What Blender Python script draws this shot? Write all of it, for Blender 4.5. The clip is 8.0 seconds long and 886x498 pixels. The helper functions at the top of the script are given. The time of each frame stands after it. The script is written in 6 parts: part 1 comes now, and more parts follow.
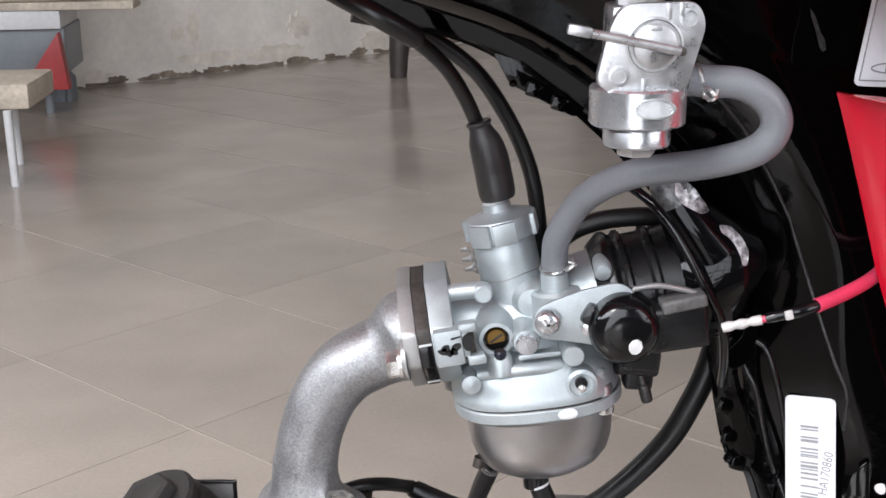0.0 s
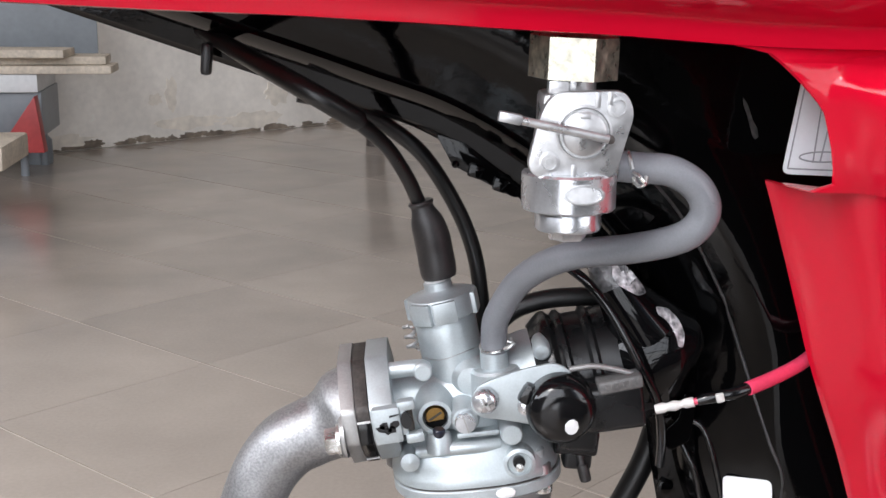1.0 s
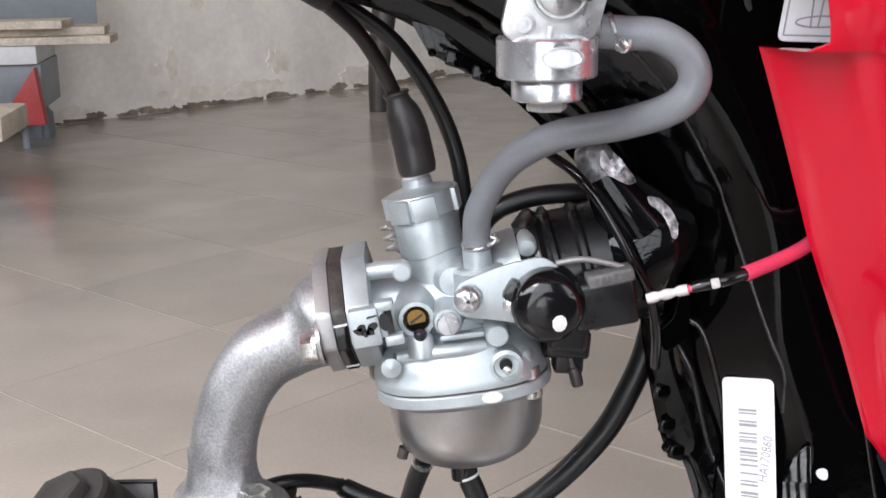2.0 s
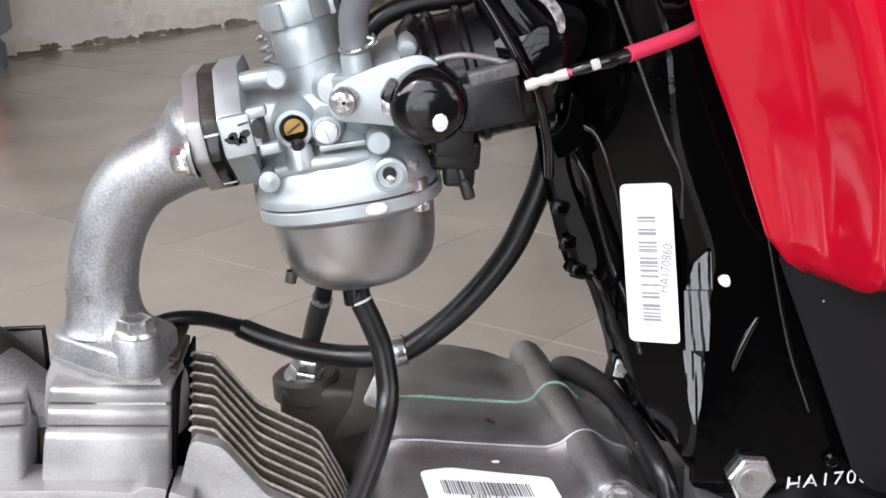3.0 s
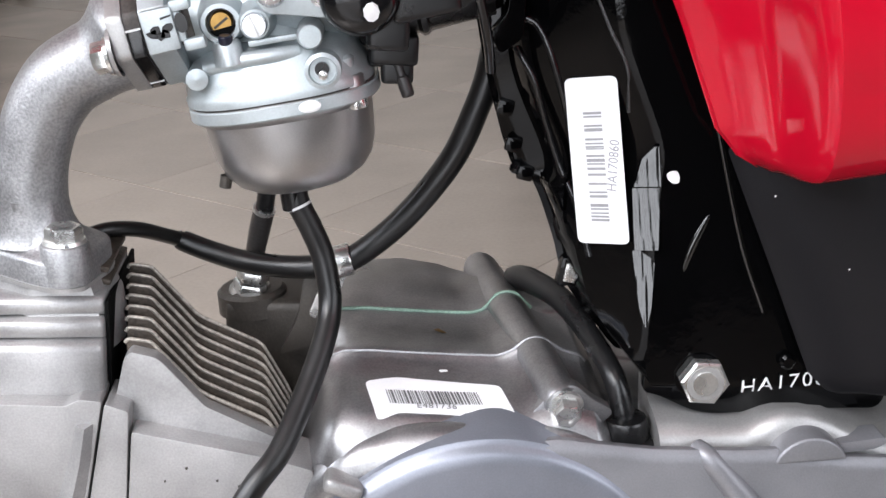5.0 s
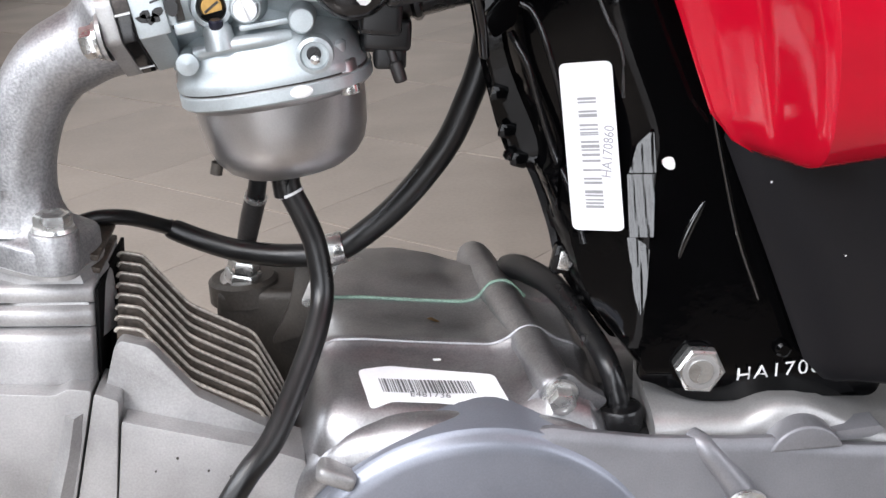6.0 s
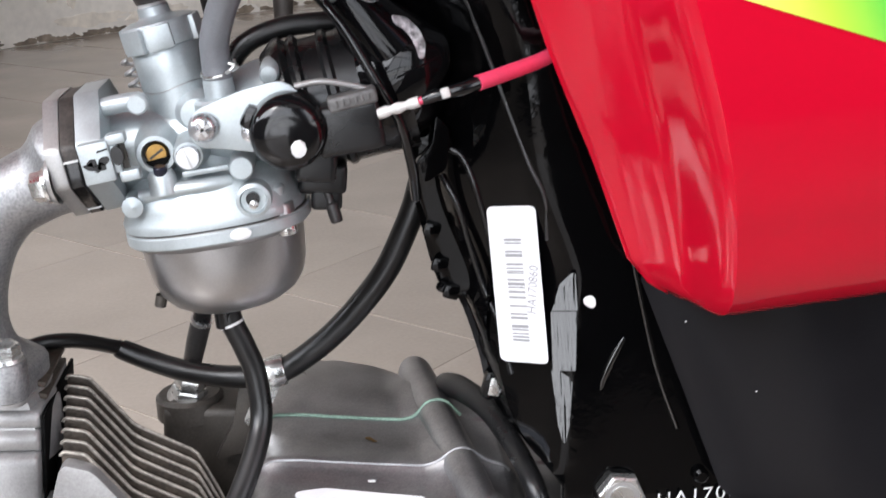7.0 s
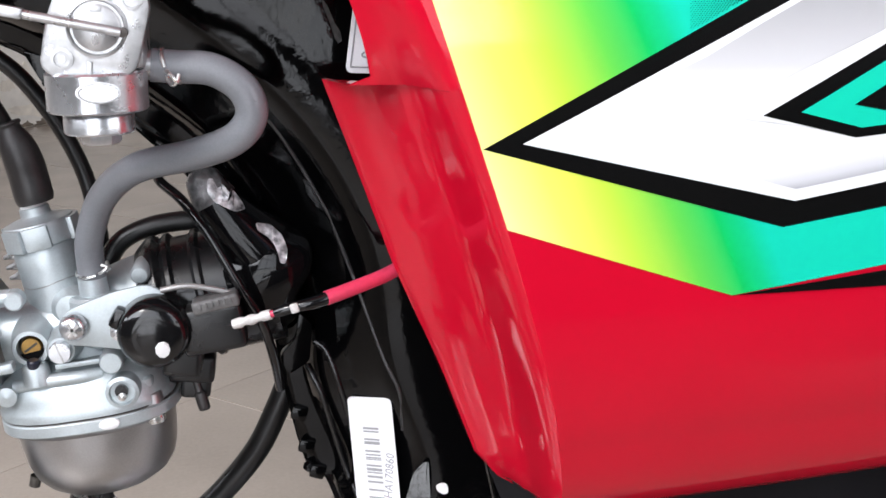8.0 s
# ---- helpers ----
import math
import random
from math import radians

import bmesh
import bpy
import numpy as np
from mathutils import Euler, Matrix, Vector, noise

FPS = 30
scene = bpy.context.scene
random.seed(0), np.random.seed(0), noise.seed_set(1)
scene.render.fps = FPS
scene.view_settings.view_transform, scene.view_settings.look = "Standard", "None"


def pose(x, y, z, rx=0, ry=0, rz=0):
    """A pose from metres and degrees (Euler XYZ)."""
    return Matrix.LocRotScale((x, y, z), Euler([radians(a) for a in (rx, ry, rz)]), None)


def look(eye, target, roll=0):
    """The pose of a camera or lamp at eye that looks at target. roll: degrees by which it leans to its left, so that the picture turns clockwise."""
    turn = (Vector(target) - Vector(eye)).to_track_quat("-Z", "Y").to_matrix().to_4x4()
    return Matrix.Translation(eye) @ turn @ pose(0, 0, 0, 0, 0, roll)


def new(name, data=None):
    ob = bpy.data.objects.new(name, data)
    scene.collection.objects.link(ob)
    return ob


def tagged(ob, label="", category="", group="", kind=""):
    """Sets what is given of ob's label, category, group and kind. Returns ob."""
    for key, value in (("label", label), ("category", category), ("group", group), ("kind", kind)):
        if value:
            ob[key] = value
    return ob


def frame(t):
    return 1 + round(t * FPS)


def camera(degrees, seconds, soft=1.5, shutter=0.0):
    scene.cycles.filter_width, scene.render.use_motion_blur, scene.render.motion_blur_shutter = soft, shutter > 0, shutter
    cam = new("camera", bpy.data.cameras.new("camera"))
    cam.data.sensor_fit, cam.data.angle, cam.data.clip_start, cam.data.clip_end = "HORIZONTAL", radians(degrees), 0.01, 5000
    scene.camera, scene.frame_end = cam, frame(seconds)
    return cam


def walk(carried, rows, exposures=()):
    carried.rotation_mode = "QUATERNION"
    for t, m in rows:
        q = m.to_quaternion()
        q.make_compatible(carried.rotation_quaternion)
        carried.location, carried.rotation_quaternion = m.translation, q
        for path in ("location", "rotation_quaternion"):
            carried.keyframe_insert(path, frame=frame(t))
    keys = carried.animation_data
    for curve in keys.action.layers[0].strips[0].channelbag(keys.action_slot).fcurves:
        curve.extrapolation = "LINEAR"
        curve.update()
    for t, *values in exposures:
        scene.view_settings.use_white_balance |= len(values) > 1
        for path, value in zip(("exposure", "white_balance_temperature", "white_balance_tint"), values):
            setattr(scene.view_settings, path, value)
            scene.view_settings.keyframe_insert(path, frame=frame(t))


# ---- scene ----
cam = camera(38.82, 8.0, shutter=0.15)
PATH = [
    (0, (-0.00549, -0.00357, 0.68577), (0.02221, 1.92233, 0.1471), -0.608),
    (0.5, (0.0032, -0.00172, 0.68479), (0.05623, 1.93813, 0.20091), 0.303),
    (1, (0.00711, -0.0078, 0.69081), (0.072, 1.94321, 0.25567), 0.436),
    (1.2, (0.00712, -0.00729, 0.69019), (0.07461, 1.94547, 0.26335), 0.251),
    (2.3, (0.02771, 0.01646, 0.64457), (0.08469, 1.94923, 0.13357), -1.518),
    (2.5, (0.03548, 0.01845, 0.63556), (0.10813, 1.94513, 0.10394), -1.800),
    (3, (0.0464, 0.01757, 0.61428), (0.13363, 1.9289, 0.03186), -2.479),
    (3.5, (0.05798, 0.01638, 0.60579), (0.14727, 1.91702, -0.01034), -2.866),
    (4, (0.06552, 0.01745, 0.60301), (0.14873, 1.90965, -0.03937), -3.082),
    (4.5, (0.06361, 0.02241, 0.59965), (0.15292, 1.90857, -0.05945), -3.209),
    (6, (0.06093, 0.02913, 0.59231), (0.17417, 1.90783, -0.08421), -3.231),
    (6.5, (0.0653, 0.02832, 0.59423), (0.18507, 1.91457, -0.05977), -3.094),
    (7, (0.07606, 0.01592, 0.62247), (0.23242, 1.91982, 0.03025), -2.268),
    (7.5, (0.09523, -0.00029, 0.65387), (0.28795, 1.92243, 0.13813), -1.351),
    (8, (0.10856, -0.00468, 0.66503), (0.33971, 1.92705, 0.20139), -0.718),
]
walk(cam, [(t, look(eye, target, roll)) for t, eye, target, roll in PATH],
     [(0, -0.10, 6500, 14), (1.2, -0.05, 6500, 14), (2.5, 0.05, 6500, 14), (4.5, 0.0, 6500, 14), (6.5, 0.02, 6500, 14), (7.0, 0.05, 6500, 14), (8.0, -0.06, 6500, 14)])

# ---- light ----
SPIN = 43.0                                   # the room stands turned to the motorcycle
ROOM = pose(0, 0, 0, 0, 0, SPIN)

world = bpy.data.worlds.new("sky")
world.use_nodes = True
scene.world = world
wn = world.node_tree.nodes
sky = wn.new("ShaderNodeTexSky")
sky.sky_type = "NISHITA"
sky.sun_disc = False
sky.sun_elevation, sky.sun_rotation = radians(48), radians(215)
sky.air_density, sky.dust_density = 1.0, 2.5
world.node_tree.links.new(sky.outputs[0], wn["Background"].inputs[0])
wn["Background"].inputs[1].default_value = 0.10

sun = new("sun", bpy.data.lights.new("sun", "SUN"))
sun.data.energy, sun.data.angle, sun.data.color = 1.0, radians(12), (1.0, 0.96, 0.9)
sun.matrix_world = look((-4, -5, 7), (0, 0, 0))


door_light = new("door_daylight", bpy.data.lights.new("door_daylight", "AREA"))
door_light.data.shape, door_light.data.size, door_light.data.size_y = "RECTANGLE", 2.0, 2.88
door_light.data.energy, door_light.data.color = 76, (0.89, 0.95, 1.0)
door_light.matrix_world = look(ROOM @ Vector((-1.52, -1.40, 1.46)), ROOM @ Vector((2, -1.40, 1.46)))

window_light = new("window_daylight", bpy.data.lights.new("window_daylight", "AREA"))
window_light.data.shape, window_light.data.size, window_light.data.size_y = "RECTANGLE", 2.76, 1.70
window_light.data.energy, window_light.data.color = 150, (0.89, 0.95, 1.0)
window_light.matrix_world = look(ROOM @ Vector((-1.52, 1.02, 2.05)), ROOM @ Vector((2, 1.02, 2.05)))

# fill lamp with no known source, added to brighten far wall and floor
gate_fill_light = new("gate_fill", bpy.data.lights.new("gate_fill", "AREA"))
gate_fill_light.data.shape, gate_fill_light.data.size, gate_fill_light.data.size_y = "RECTANGLE", 2.2, 2.5
gate_fill_light.data.energy, gate_fill_light.data.color = 55, (0.95, 0.98, 1.0)
gate_fill_light.matrix_world = look(ROOM @ Vector((1.0, -3.12, 1.80)), ROOM @ Vector((1.0, 2, 1.6)))

# ---- materials ----
def material(name, base, rough=0.5, metal=0.0, grain=0.0, scale=400.0, bump=0.0, stain=0.0, stain_scale=20.0,
             coat=0.0, rough_var=0.0, spec=0.5, island=0.0, placed=False):
    """A surface with grain and stains at two scales, roughness that varies and fine relief."""
    m = bpy.data.materials.new(name)
    m.use_nodes = True
    nodes, link = m.node_tree.nodes, m.node_tree.links.new
    b = nodes["Principled BSDF"]
    b.inputs["Roughness"].default_value, b.inputs["Metallic"].default_value = rough, metal
    b.inputs["Coat Weight"].default_value, b.inputs["Coat Roughness"].default_value = coat, 0.04
    b.inputs["Specular IOR Level"].default_value = spec
    co = nodes.new("ShaderNodeTexCoord").outputs["Object"]
    if placed:
        co = nodes.new("ShaderNodeNewGeometry").outputs["Position"]
    colour = nodes.new("ShaderNodeRGB")
    colour.outputs[0].default_value = (*base, 1)
    out = colour.outputs[0]

    def noise_of(s, detail=4):
        n = nodes.new("ShaderNodeTexNoise")
        n.inputs["Scale"].default_value, n.inputs["Detail"].default_value = s, detail
        link(co, n.inputs["Vector"])
        return n.outputs["Fac"]

    def vary(before, fac, amount):
        hsv = nodes.new("ShaderNodeHueSaturation")
        mr = nodes.new("ShaderNodeMapRange")
        mr.inputs["From Min"].default_value, mr.inputs["From Max"].default_value = 0.3, 0.7
        mr.inputs["To Min"].default_value, mr.inputs["To Max"].default_value = 1 - amount, 1 + amount
        link(fac, mr.inputs["Value"])
        link(mr.outputs[0], hsv.inputs["Value"])
        link(before, hsv.inputs["Color"])
        return hsv.outputs[0]

    fine = noise_of(scale)
    broad = noise_of(stain_scale, 6)
    if grain:
        out = vary(out, fine, grain)
    if stain:
        out = vary(out, broad, stain)
    if island:
        info = nodes.new("ShaderNodeObjectInfo")
        out = vary(out, info.outputs["Random"], island)
    link(out, b.inputs["Base Color"])
    if rough_var:
        mr = nodes.new("ShaderNodeMapRange")
        mr.inputs["To Min"].default_value, mr.inputs["To Max"].default_value = max(0.02, rough - rough_var), rough + rough_var
        mr.inputs["From Min"].default_value, mr.inputs["From Max"].default_value = 0.3, 0.7
        link(broad, mr.inputs["Value"])
        link(mr.outputs[0], b.inputs["Roughness"])
    if bump:
        bp = nodes.new("ShaderNodeBump")
        bp.inputs["Strength"].default_value, bp.inputs["Distance"].default_value = 0.6, bump
        link(fine, bp.inputs["Height"])
        link(bp.outputs[0], b.inputs["Normal"])
    return m


def gradient(name, axis, stops, rough=0.14):
    """A printed film whose colour runs along one axis: stops of (metres, colour)."""
    m = bpy.data.materials.new(name)
    m.use_nodes = True
    nodes, link = m.node_tree.nodes, m.node_tree.links.new
    b = nodes["Principled BSDF"]
    b.inputs["Roughness"].default_value = rough
    b.inputs["Coat Weight"].default_value, b.inputs["Coat Roughness"].default_value = 0.5, 0.05
    co = nodes.new("ShaderNodeTexCoord").outputs["Object"]
    dot = nodes.new("ShaderNodeVectorMath")
    dot.operation = "DOT_PRODUCT"
    dot.inputs[1].default_value = axis
    link(co, dot.inputs[0])
    lo, hi = stops[0][0], stops[-1][0]
    mr = nodes.new("ShaderNodeMapRange")
    mr.inputs["From Min"].default_value, mr.inputs["From Max"].default_value = lo, hi
    link(dot.outputs["Value"], mr.inputs["Value"])
    ramp = nodes.new("ShaderNodeValToRGB")
    el = ramp.color_ramp.elements
    while len(el) < len(stops):
        el.new(0.5)
    for e, (at, c) in zip(el, stops):
        e.position, e.color = (at - lo) / (hi - lo), (*c, 1)
    link(mr.outputs[0], ramp.inputs[0])
    link(ramp.outputs[0], b.inputs["Base Color"])
    return m


ZINC = material("die_cast_zinc", (0.475, 0.522, 0.538), 0.44, 0.60, 0.05, 1500, 0.00006, 0.10, 90, rough_var=0.10)
BOWL = material("float_bowl_alloy", (0.43, 0.425, 0.425), 0.36, 0.92, 0.05, 1800, 0.00005, 0.07, 70, rough_var=0.08)
CAST = material("sand_cast_alloy", (0.35, 0.352, 0.358), 0.50, 0.80, 0.22, 1100, 0.00022, 0.08, 90, rough_var=0.10)
FLANGE = material("machined_alloy", (0.44, 0.435, 0.43), 0.42, 0.65, 0.08, 1400, 0.00012, 0.08, 80)
SILVER = material("silver_engine_paint", (0.375, 0.37, 0.368), 0.42, 0.50, 0.09, 1300, 0.00014, 0.26, 34, rough_var=0.13)
CASE = material("crankcase_alloy", (0.345, 0.342, 0.348), 0.36, 0.90, 0.12, 1200, 0.00008, 0.32, 34, rough_var=0.10)
# fins: brown grime, darkened further to paint the shade between them
SHADED_FINS = material("shaded_brown_fin_alloy", (0.060, 0.048, 0.038), 0.55, 0.30, 0.40, 700, 0.00030, 0.35, 120)
# bare fin edges, made paler to paint the light they catch
LIT_FIN_EDGE = material("lit_fin_edge_alloy", (0.40, 0.365, 0.32), 0.45, 0.5, 0.30, 900, 0.0002, 0.25, 120)
DARK_CAST = material("oily_dark_casting", (0.060, 0.053, 0.046), 0.45, 0.35, 0.15, 900, 0.00025, 0.25, 60)
COVER = material("generator_cover_paint", (0.25, 0.265, 0.305), 0.36, 0.55, 0.05, 1500, 0.00006, 0.10, 30, rough_var=0.06)
ZINC_PLATE = material("zinc_plated_steel", (0.72, 0.72, 0.70), 0.28, 0.9, 0.08, 900, 0.00008, 0.10, 120, rough_var=0.10)
FILM = material("crumpled_grey_film", (0.09, 0.09, 0.093), 0.14, 0.0, 0.6, 260, 0.0016, 0.5, 180, spec=0.6, rough_var=0.10)
DUST = material("dust_on_enamel", (0.022, 0.021, 0.020), 0.55, 0.0, 0.95, 700, 0.0001, 0.8, 260)
PAD_GREY = material("dusty_grey_pad", (0.11, 0.107, 0.105), 0.5, 0.0, 0.2, 900, 0.0001, 0.2, 200)
SEAM = material("painted_black_seam", (0.004, 0.004, 0.0045), 0.20, 0.0, 0, 500, 0.0004, 0.1, 60, spec=0.6, rough_var=0.08)
BEAD = material("grainy_sealed_bead", (0.018, 0.018, 0.019), 0.30, 0.0, 0.5, 1100, 0.0012, 0.3, 160, spec=0.8)
TURNED = material("turned_bright_alloy", (0.62, 0.63, 0.65), 0.28, 0.85, 0.06, 900, 0.00006, 0.08, 90, rough_var=0.08)
PASSIVATED = material("passivated_steel_nut", (0.47, 0.45, 0.37), 0.34, 0.95, 0.34, 420, 0.00035, 0.28, 240, rough_var=0.12)
BRASS = material("brass", (0.31, 0.185, 0.06), 0.28, 0.95, 0.06, 900, 0.00005, 0.10, 200)
PETCOCK = material("petcock_alloy", (0.49, 0.49, 0.495), 0.35, 0.78, 0.10, 500, 0.00012, 0.10, 160, rough_var=0.14)
GLOSS_BLACK = material("gloss_black_enamel", (0.0012, 0.0012, 0.0014), 0.08, 0.0, 0, 160, 0.00016, 0.1, 60, spec=0.26, rough_var=0.04)
ELBOW = material("smooth_black_rubber", (0.004, 0.004, 0.0045), 0.07, 0.0, 0, 130, 0.00012, 0.1, 60, spec=0.28, rough_var=0.03)
# near-white colour that paints the highlights on the elbow's film
ELBOW_HIGHLIGHT = material("painted_elbow_highlight", (0.74, 0.74, 0.76), 0.16, 0.35, 0.85, 420, 0.0009, 0.5, 150, spec=0.9, rough_var=0.10)
# black with raised specular, so strip, ridge and dent reflect more than the enamel
MIRROR_BLACK = material("extra_gloss_black", (0.002, 0.002, 0.002), 0.11, 0.0, 0, 160, 0.00012, 0.1, 60, spec=1.0, rough_var=0.02)
RUBBER = material("black_rubber", (0.009, 0.009, 0.0095), 0.30, 0.0, 0.15, 1500, 0.00005, 0.15, 70, spec=0.48, rough_var=0.10)
SATIN_RUBBER = material("satin_black_hose", (0.008, 0.0078, 0.0078), 0.36, 0.0, 0.12, 1500, 0.00004, 0.15, 60, rough_var=0.10)
DUSTY_RUBBER = material("dusty_dark_rubber", (0.030, 0.028, 0.028), 0.45, 0.0, 0.15, 900, 0.00010, 0.15, 60, rough_var=0.10)
BLACK_PLASTIC = material("black_plastic", (0.0072, 0.0070, 0.0084), 0.42, 0.0, 0.1, 2000, 0.00006, 0.10, 30, spec=0.15, rough_var=0.08)
SHINY_PLASTIC = material("shiny_black_plastic", (0.005, 0.005, 0.0055), 0.13, 0.0, 0.0, 2000, 0.00002, 0.1, 60, rough_var=0.05)
GREY_HOSE = material("grey_fuel_hose", (0.188, 0.195, 0.212), 0.37, 0.0, 0.06, 1500, 0.00005, 0.10, 45, rough_var=0.10)
RED = material("red_gloss_plastic", (0.53, 0.0040, 0.021), 0.07, 0.0, 0, 2000, 0.000015, 0.05, 12, spec=0.29, rough_var=0.03)
WHITE_PAPER = material("white_sticker", (0.80, 0.80, 0.82), 0.40, 0, 0.02, 900, 0, 0.04, 60)
INK = material("grey_print", (0.32, 0.32, 0.33), 0.5, 0, 0.2, 2500, 0, 0.1, 100)
DARK_INK = material("dark_print", (0.12, 0.12, 0.125), 0.5, 0, 0.2, 2500, 0, 0.1, 100)
PALE_INK = material("pale_print", (0.30, 0.30, 0.32), 0.5, 0, 0.2, 2500, 0, 0.1, 100)
PAINT_FLECK = material("white_paint_mark", (0.82, 0.82, 0.82), 0.45, 0, 0.03, 900, 0.0001, 0.04, 200)
PINK_WIRE = material("pink_wire_insulation", (0.72, 0.055, 0.125), 0.35, 0, 0.05, 900, 0.00003, 0.12, 80, coat=0.2)
CLEAR_SLEEVE = material("crimp_white_sleeve", (0.56, 0.54, 0.52), 0.30, 0, 0.1, 500, 0.0002, 0.2, 220, coat=0.3)
GREEN_GASKET = material("green_gasket", (0.24, 0.36, 0.29), 0.6, 0, 0.2, 900, 0, 0.2, 120)
TILE = material("floor_tile", (0.370, 0.316, 0.272), 0.19, 0.0, 0.04, 160, 0.00003, 0.14, 2.6, island=0.05, placed=True, rough_var=0.05, spec=0.75)
GROUT = material("floor_grout", (0.44, 0.385, 0.33), 0.5, 0.0, 0.10, 120, 0.0002, 0.1, 6)
PLASTER = material("worn_white_plaster", (0.93, 0.87, 0.80), 0.75, 0.0, 0.04, 40, 0.001, 0.08, 5.0)
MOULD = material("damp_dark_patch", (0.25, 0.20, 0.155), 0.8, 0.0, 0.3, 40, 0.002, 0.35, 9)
OUTER = material("dull_wall_paint", (0.10, 0.095, 0.09), 0.7, 0, 0.05, 30, 0.001, 0.1, 2)
WOOD = material("weathered_plank", (0.56, 0.48, 0.39), 0.65, 0, 0.15, 90, 0.001, 0.2, 10)
GREY_PAINT = material("grey_painted_steel", (0.24, 0.26, 0.28), 0.40, 0, 0.05, 50, 0, 0.1, 5)
WHITE_PAINT = material("white_painted_steel", (0.72, 0.72, 0.72), 0.4, 0, 0.05, 60, 0, 0.1, 6)
RED_PAINT = material("dull_red_paint", (0.42, 0.05, 0.05), 0.45, 0, 0.08, 60, 0, 0.15, 8)
STEEL_BAR = material("dark_steel_bar", (0.07, 0.06, 0.055), 0.45, 0.3, 0.1, 60, 0, 0.2, 10)
SCREEN_DARK = material("dark_screen_paint", (0.035, 0.033, 0.032), 0.6, 0, 0.1, 30, 0.001, 0.2, 3)
CEILING = material("ceiling_paint", (0.55, 0.54, 0.52), 0.7, 0, 0.05, 30, 0.001, 0.1, 2)
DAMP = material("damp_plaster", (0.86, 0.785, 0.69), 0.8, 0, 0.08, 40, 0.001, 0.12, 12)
NAVY = material("dark_blue_plastic", (0.010, 0.012, 0.025), 0.30, 0.0, 0.1, 900, 0.00005, 0.1, 80)
FIBRE = material("pressed_fibre", (0.042, 0.035, 0.031), 0.55, 0.0, 0.35, 900, 0.0002, 0.35, 160)
# flat black that paints the shade inside gaps and recesses
SHADE_BLACK = material("black_recess_shade", (0.003, 0.003, 0.003), 0.8, 0.0, 0.2, 300, 0.0001, 0.2, 60, spec=0.1)
SIDE_PAINT = material("side_cover_paint", (0.235, 0.235, 0.25), 0.40, 0.45, 0.06, 1500, 0.00008, 0.13, 40, rough_var=0.08)
CAP_GREY = material("dull_grey_cap", (0.040, 0.037, 0.036), 0.38, 0.3, 0.15, 900, 0.0002, 0.15, 60)

# ---- modelling helpers ----
from mathutils.bvhtree import BVHTree
from mathutils.geometry import interpolate_bezier


def finish(bm, name, mat, smooth=True, angle=38):
    """A mesh from a bmesh, smooth but for its sharp edges."""
    bmesh.ops.recalc_face_normals(bm, faces=bm.faces)
    me = bpy.data.meshes.new(name)
    bm.to_mesh(me)
    bm.free()
    me.materials.append(mat)
    if smooth:
        me.polygons.foreach_set("use_smooth", [True] * len(me.polygons))
        me.set_sharp_from_angle(angle=radians(angle))
    return me


def part(name, bm, mat, parent=None, label="", angle=38):
    """One mesh object under a thing or a part."""
    ob = new(name, finish(bm, name, mat, True, angle))
    ob.parent = parent
    return tagged(ob, label)


def thing(name, label, category, group="", kind=""):
    return tagged(new(name), label, category, group, kind)


def add_to(bm, other):
    """Joins a second bmesh into the first."""
    me = bpy.data.meshes.new("join")
    other.to_mesh(me)
    other.free()
    bm.from_mesh(me)
    bpy.data.meshes.remove(me)
    return bm


def soften(bm, width, segments=2, angle=30):
    edges = [e for e in bm.edges if len(e.link_faces) == 2 and e.calc_face_angle(0) > radians(angle)]
    if edges and width > 0:
        bmesh.ops.bevel(bm, geom=edges, offset=width, segments=segments, profile=0.6, affect="EDGES", clamp_overlap=True)
    return bm


def block(sx, sy, sz, m=Matrix(), bevel=0.0, segments=2):
    """A box of full size sx, sy, sz with rounded edges."""
    bm = bmesh.new()
    bmesh.ops.create_cube(bm, size=1.0, matrix=Matrix.Diagonal((sx, sy, sz, 1)))
    soften(bm, bevel, segments)
    bm.transform(m)
    return bm


def turned(profile, m=Matrix(), seg=40, cap=True):
    """A body of revolution about z: rows of (radius, height)."""
    bm = bmesh.new()
    rings = []
    for r, z in profile:
        rings.append([bm.verts.new((r * math.cos(2 * math.pi * k / seg), r * math.sin(2 * math.pi * k / seg), z)) for k in range(seg)])
    for a, b in zip(rings, rings[1:]):
        for k in range(seg):
            bm.faces.new((a[k], a[(k + 1) % seg], b[(k + 1) % seg], b[k]))
    if cap:
        bm.faces.new(rings[0])
        bm.faces.new(rings[-1])
    bm.transform(m)
    return bm


def smooth_path(pts, steps=8):
    """A smooth line through points (any tuple of numbers)."""
    p = [np.array(q, float) for q in pts]
    p = [2 * p[0] - p[1], *p, 2 * p[-1] - p[-2]]
    out = []
    for a, b, c, d in zip(p, p[1:], p[2:], p[3:]):
        for k in range(steps):
            t = k / steps
            out.append(0.5 * (2 * b + (c - a) * t + (2 * a - 5 * b + 4 * c - d) * t * t + (3 * b - 3 * c + d - a) * t ** 3))
    out.append(p[-2])
    return out


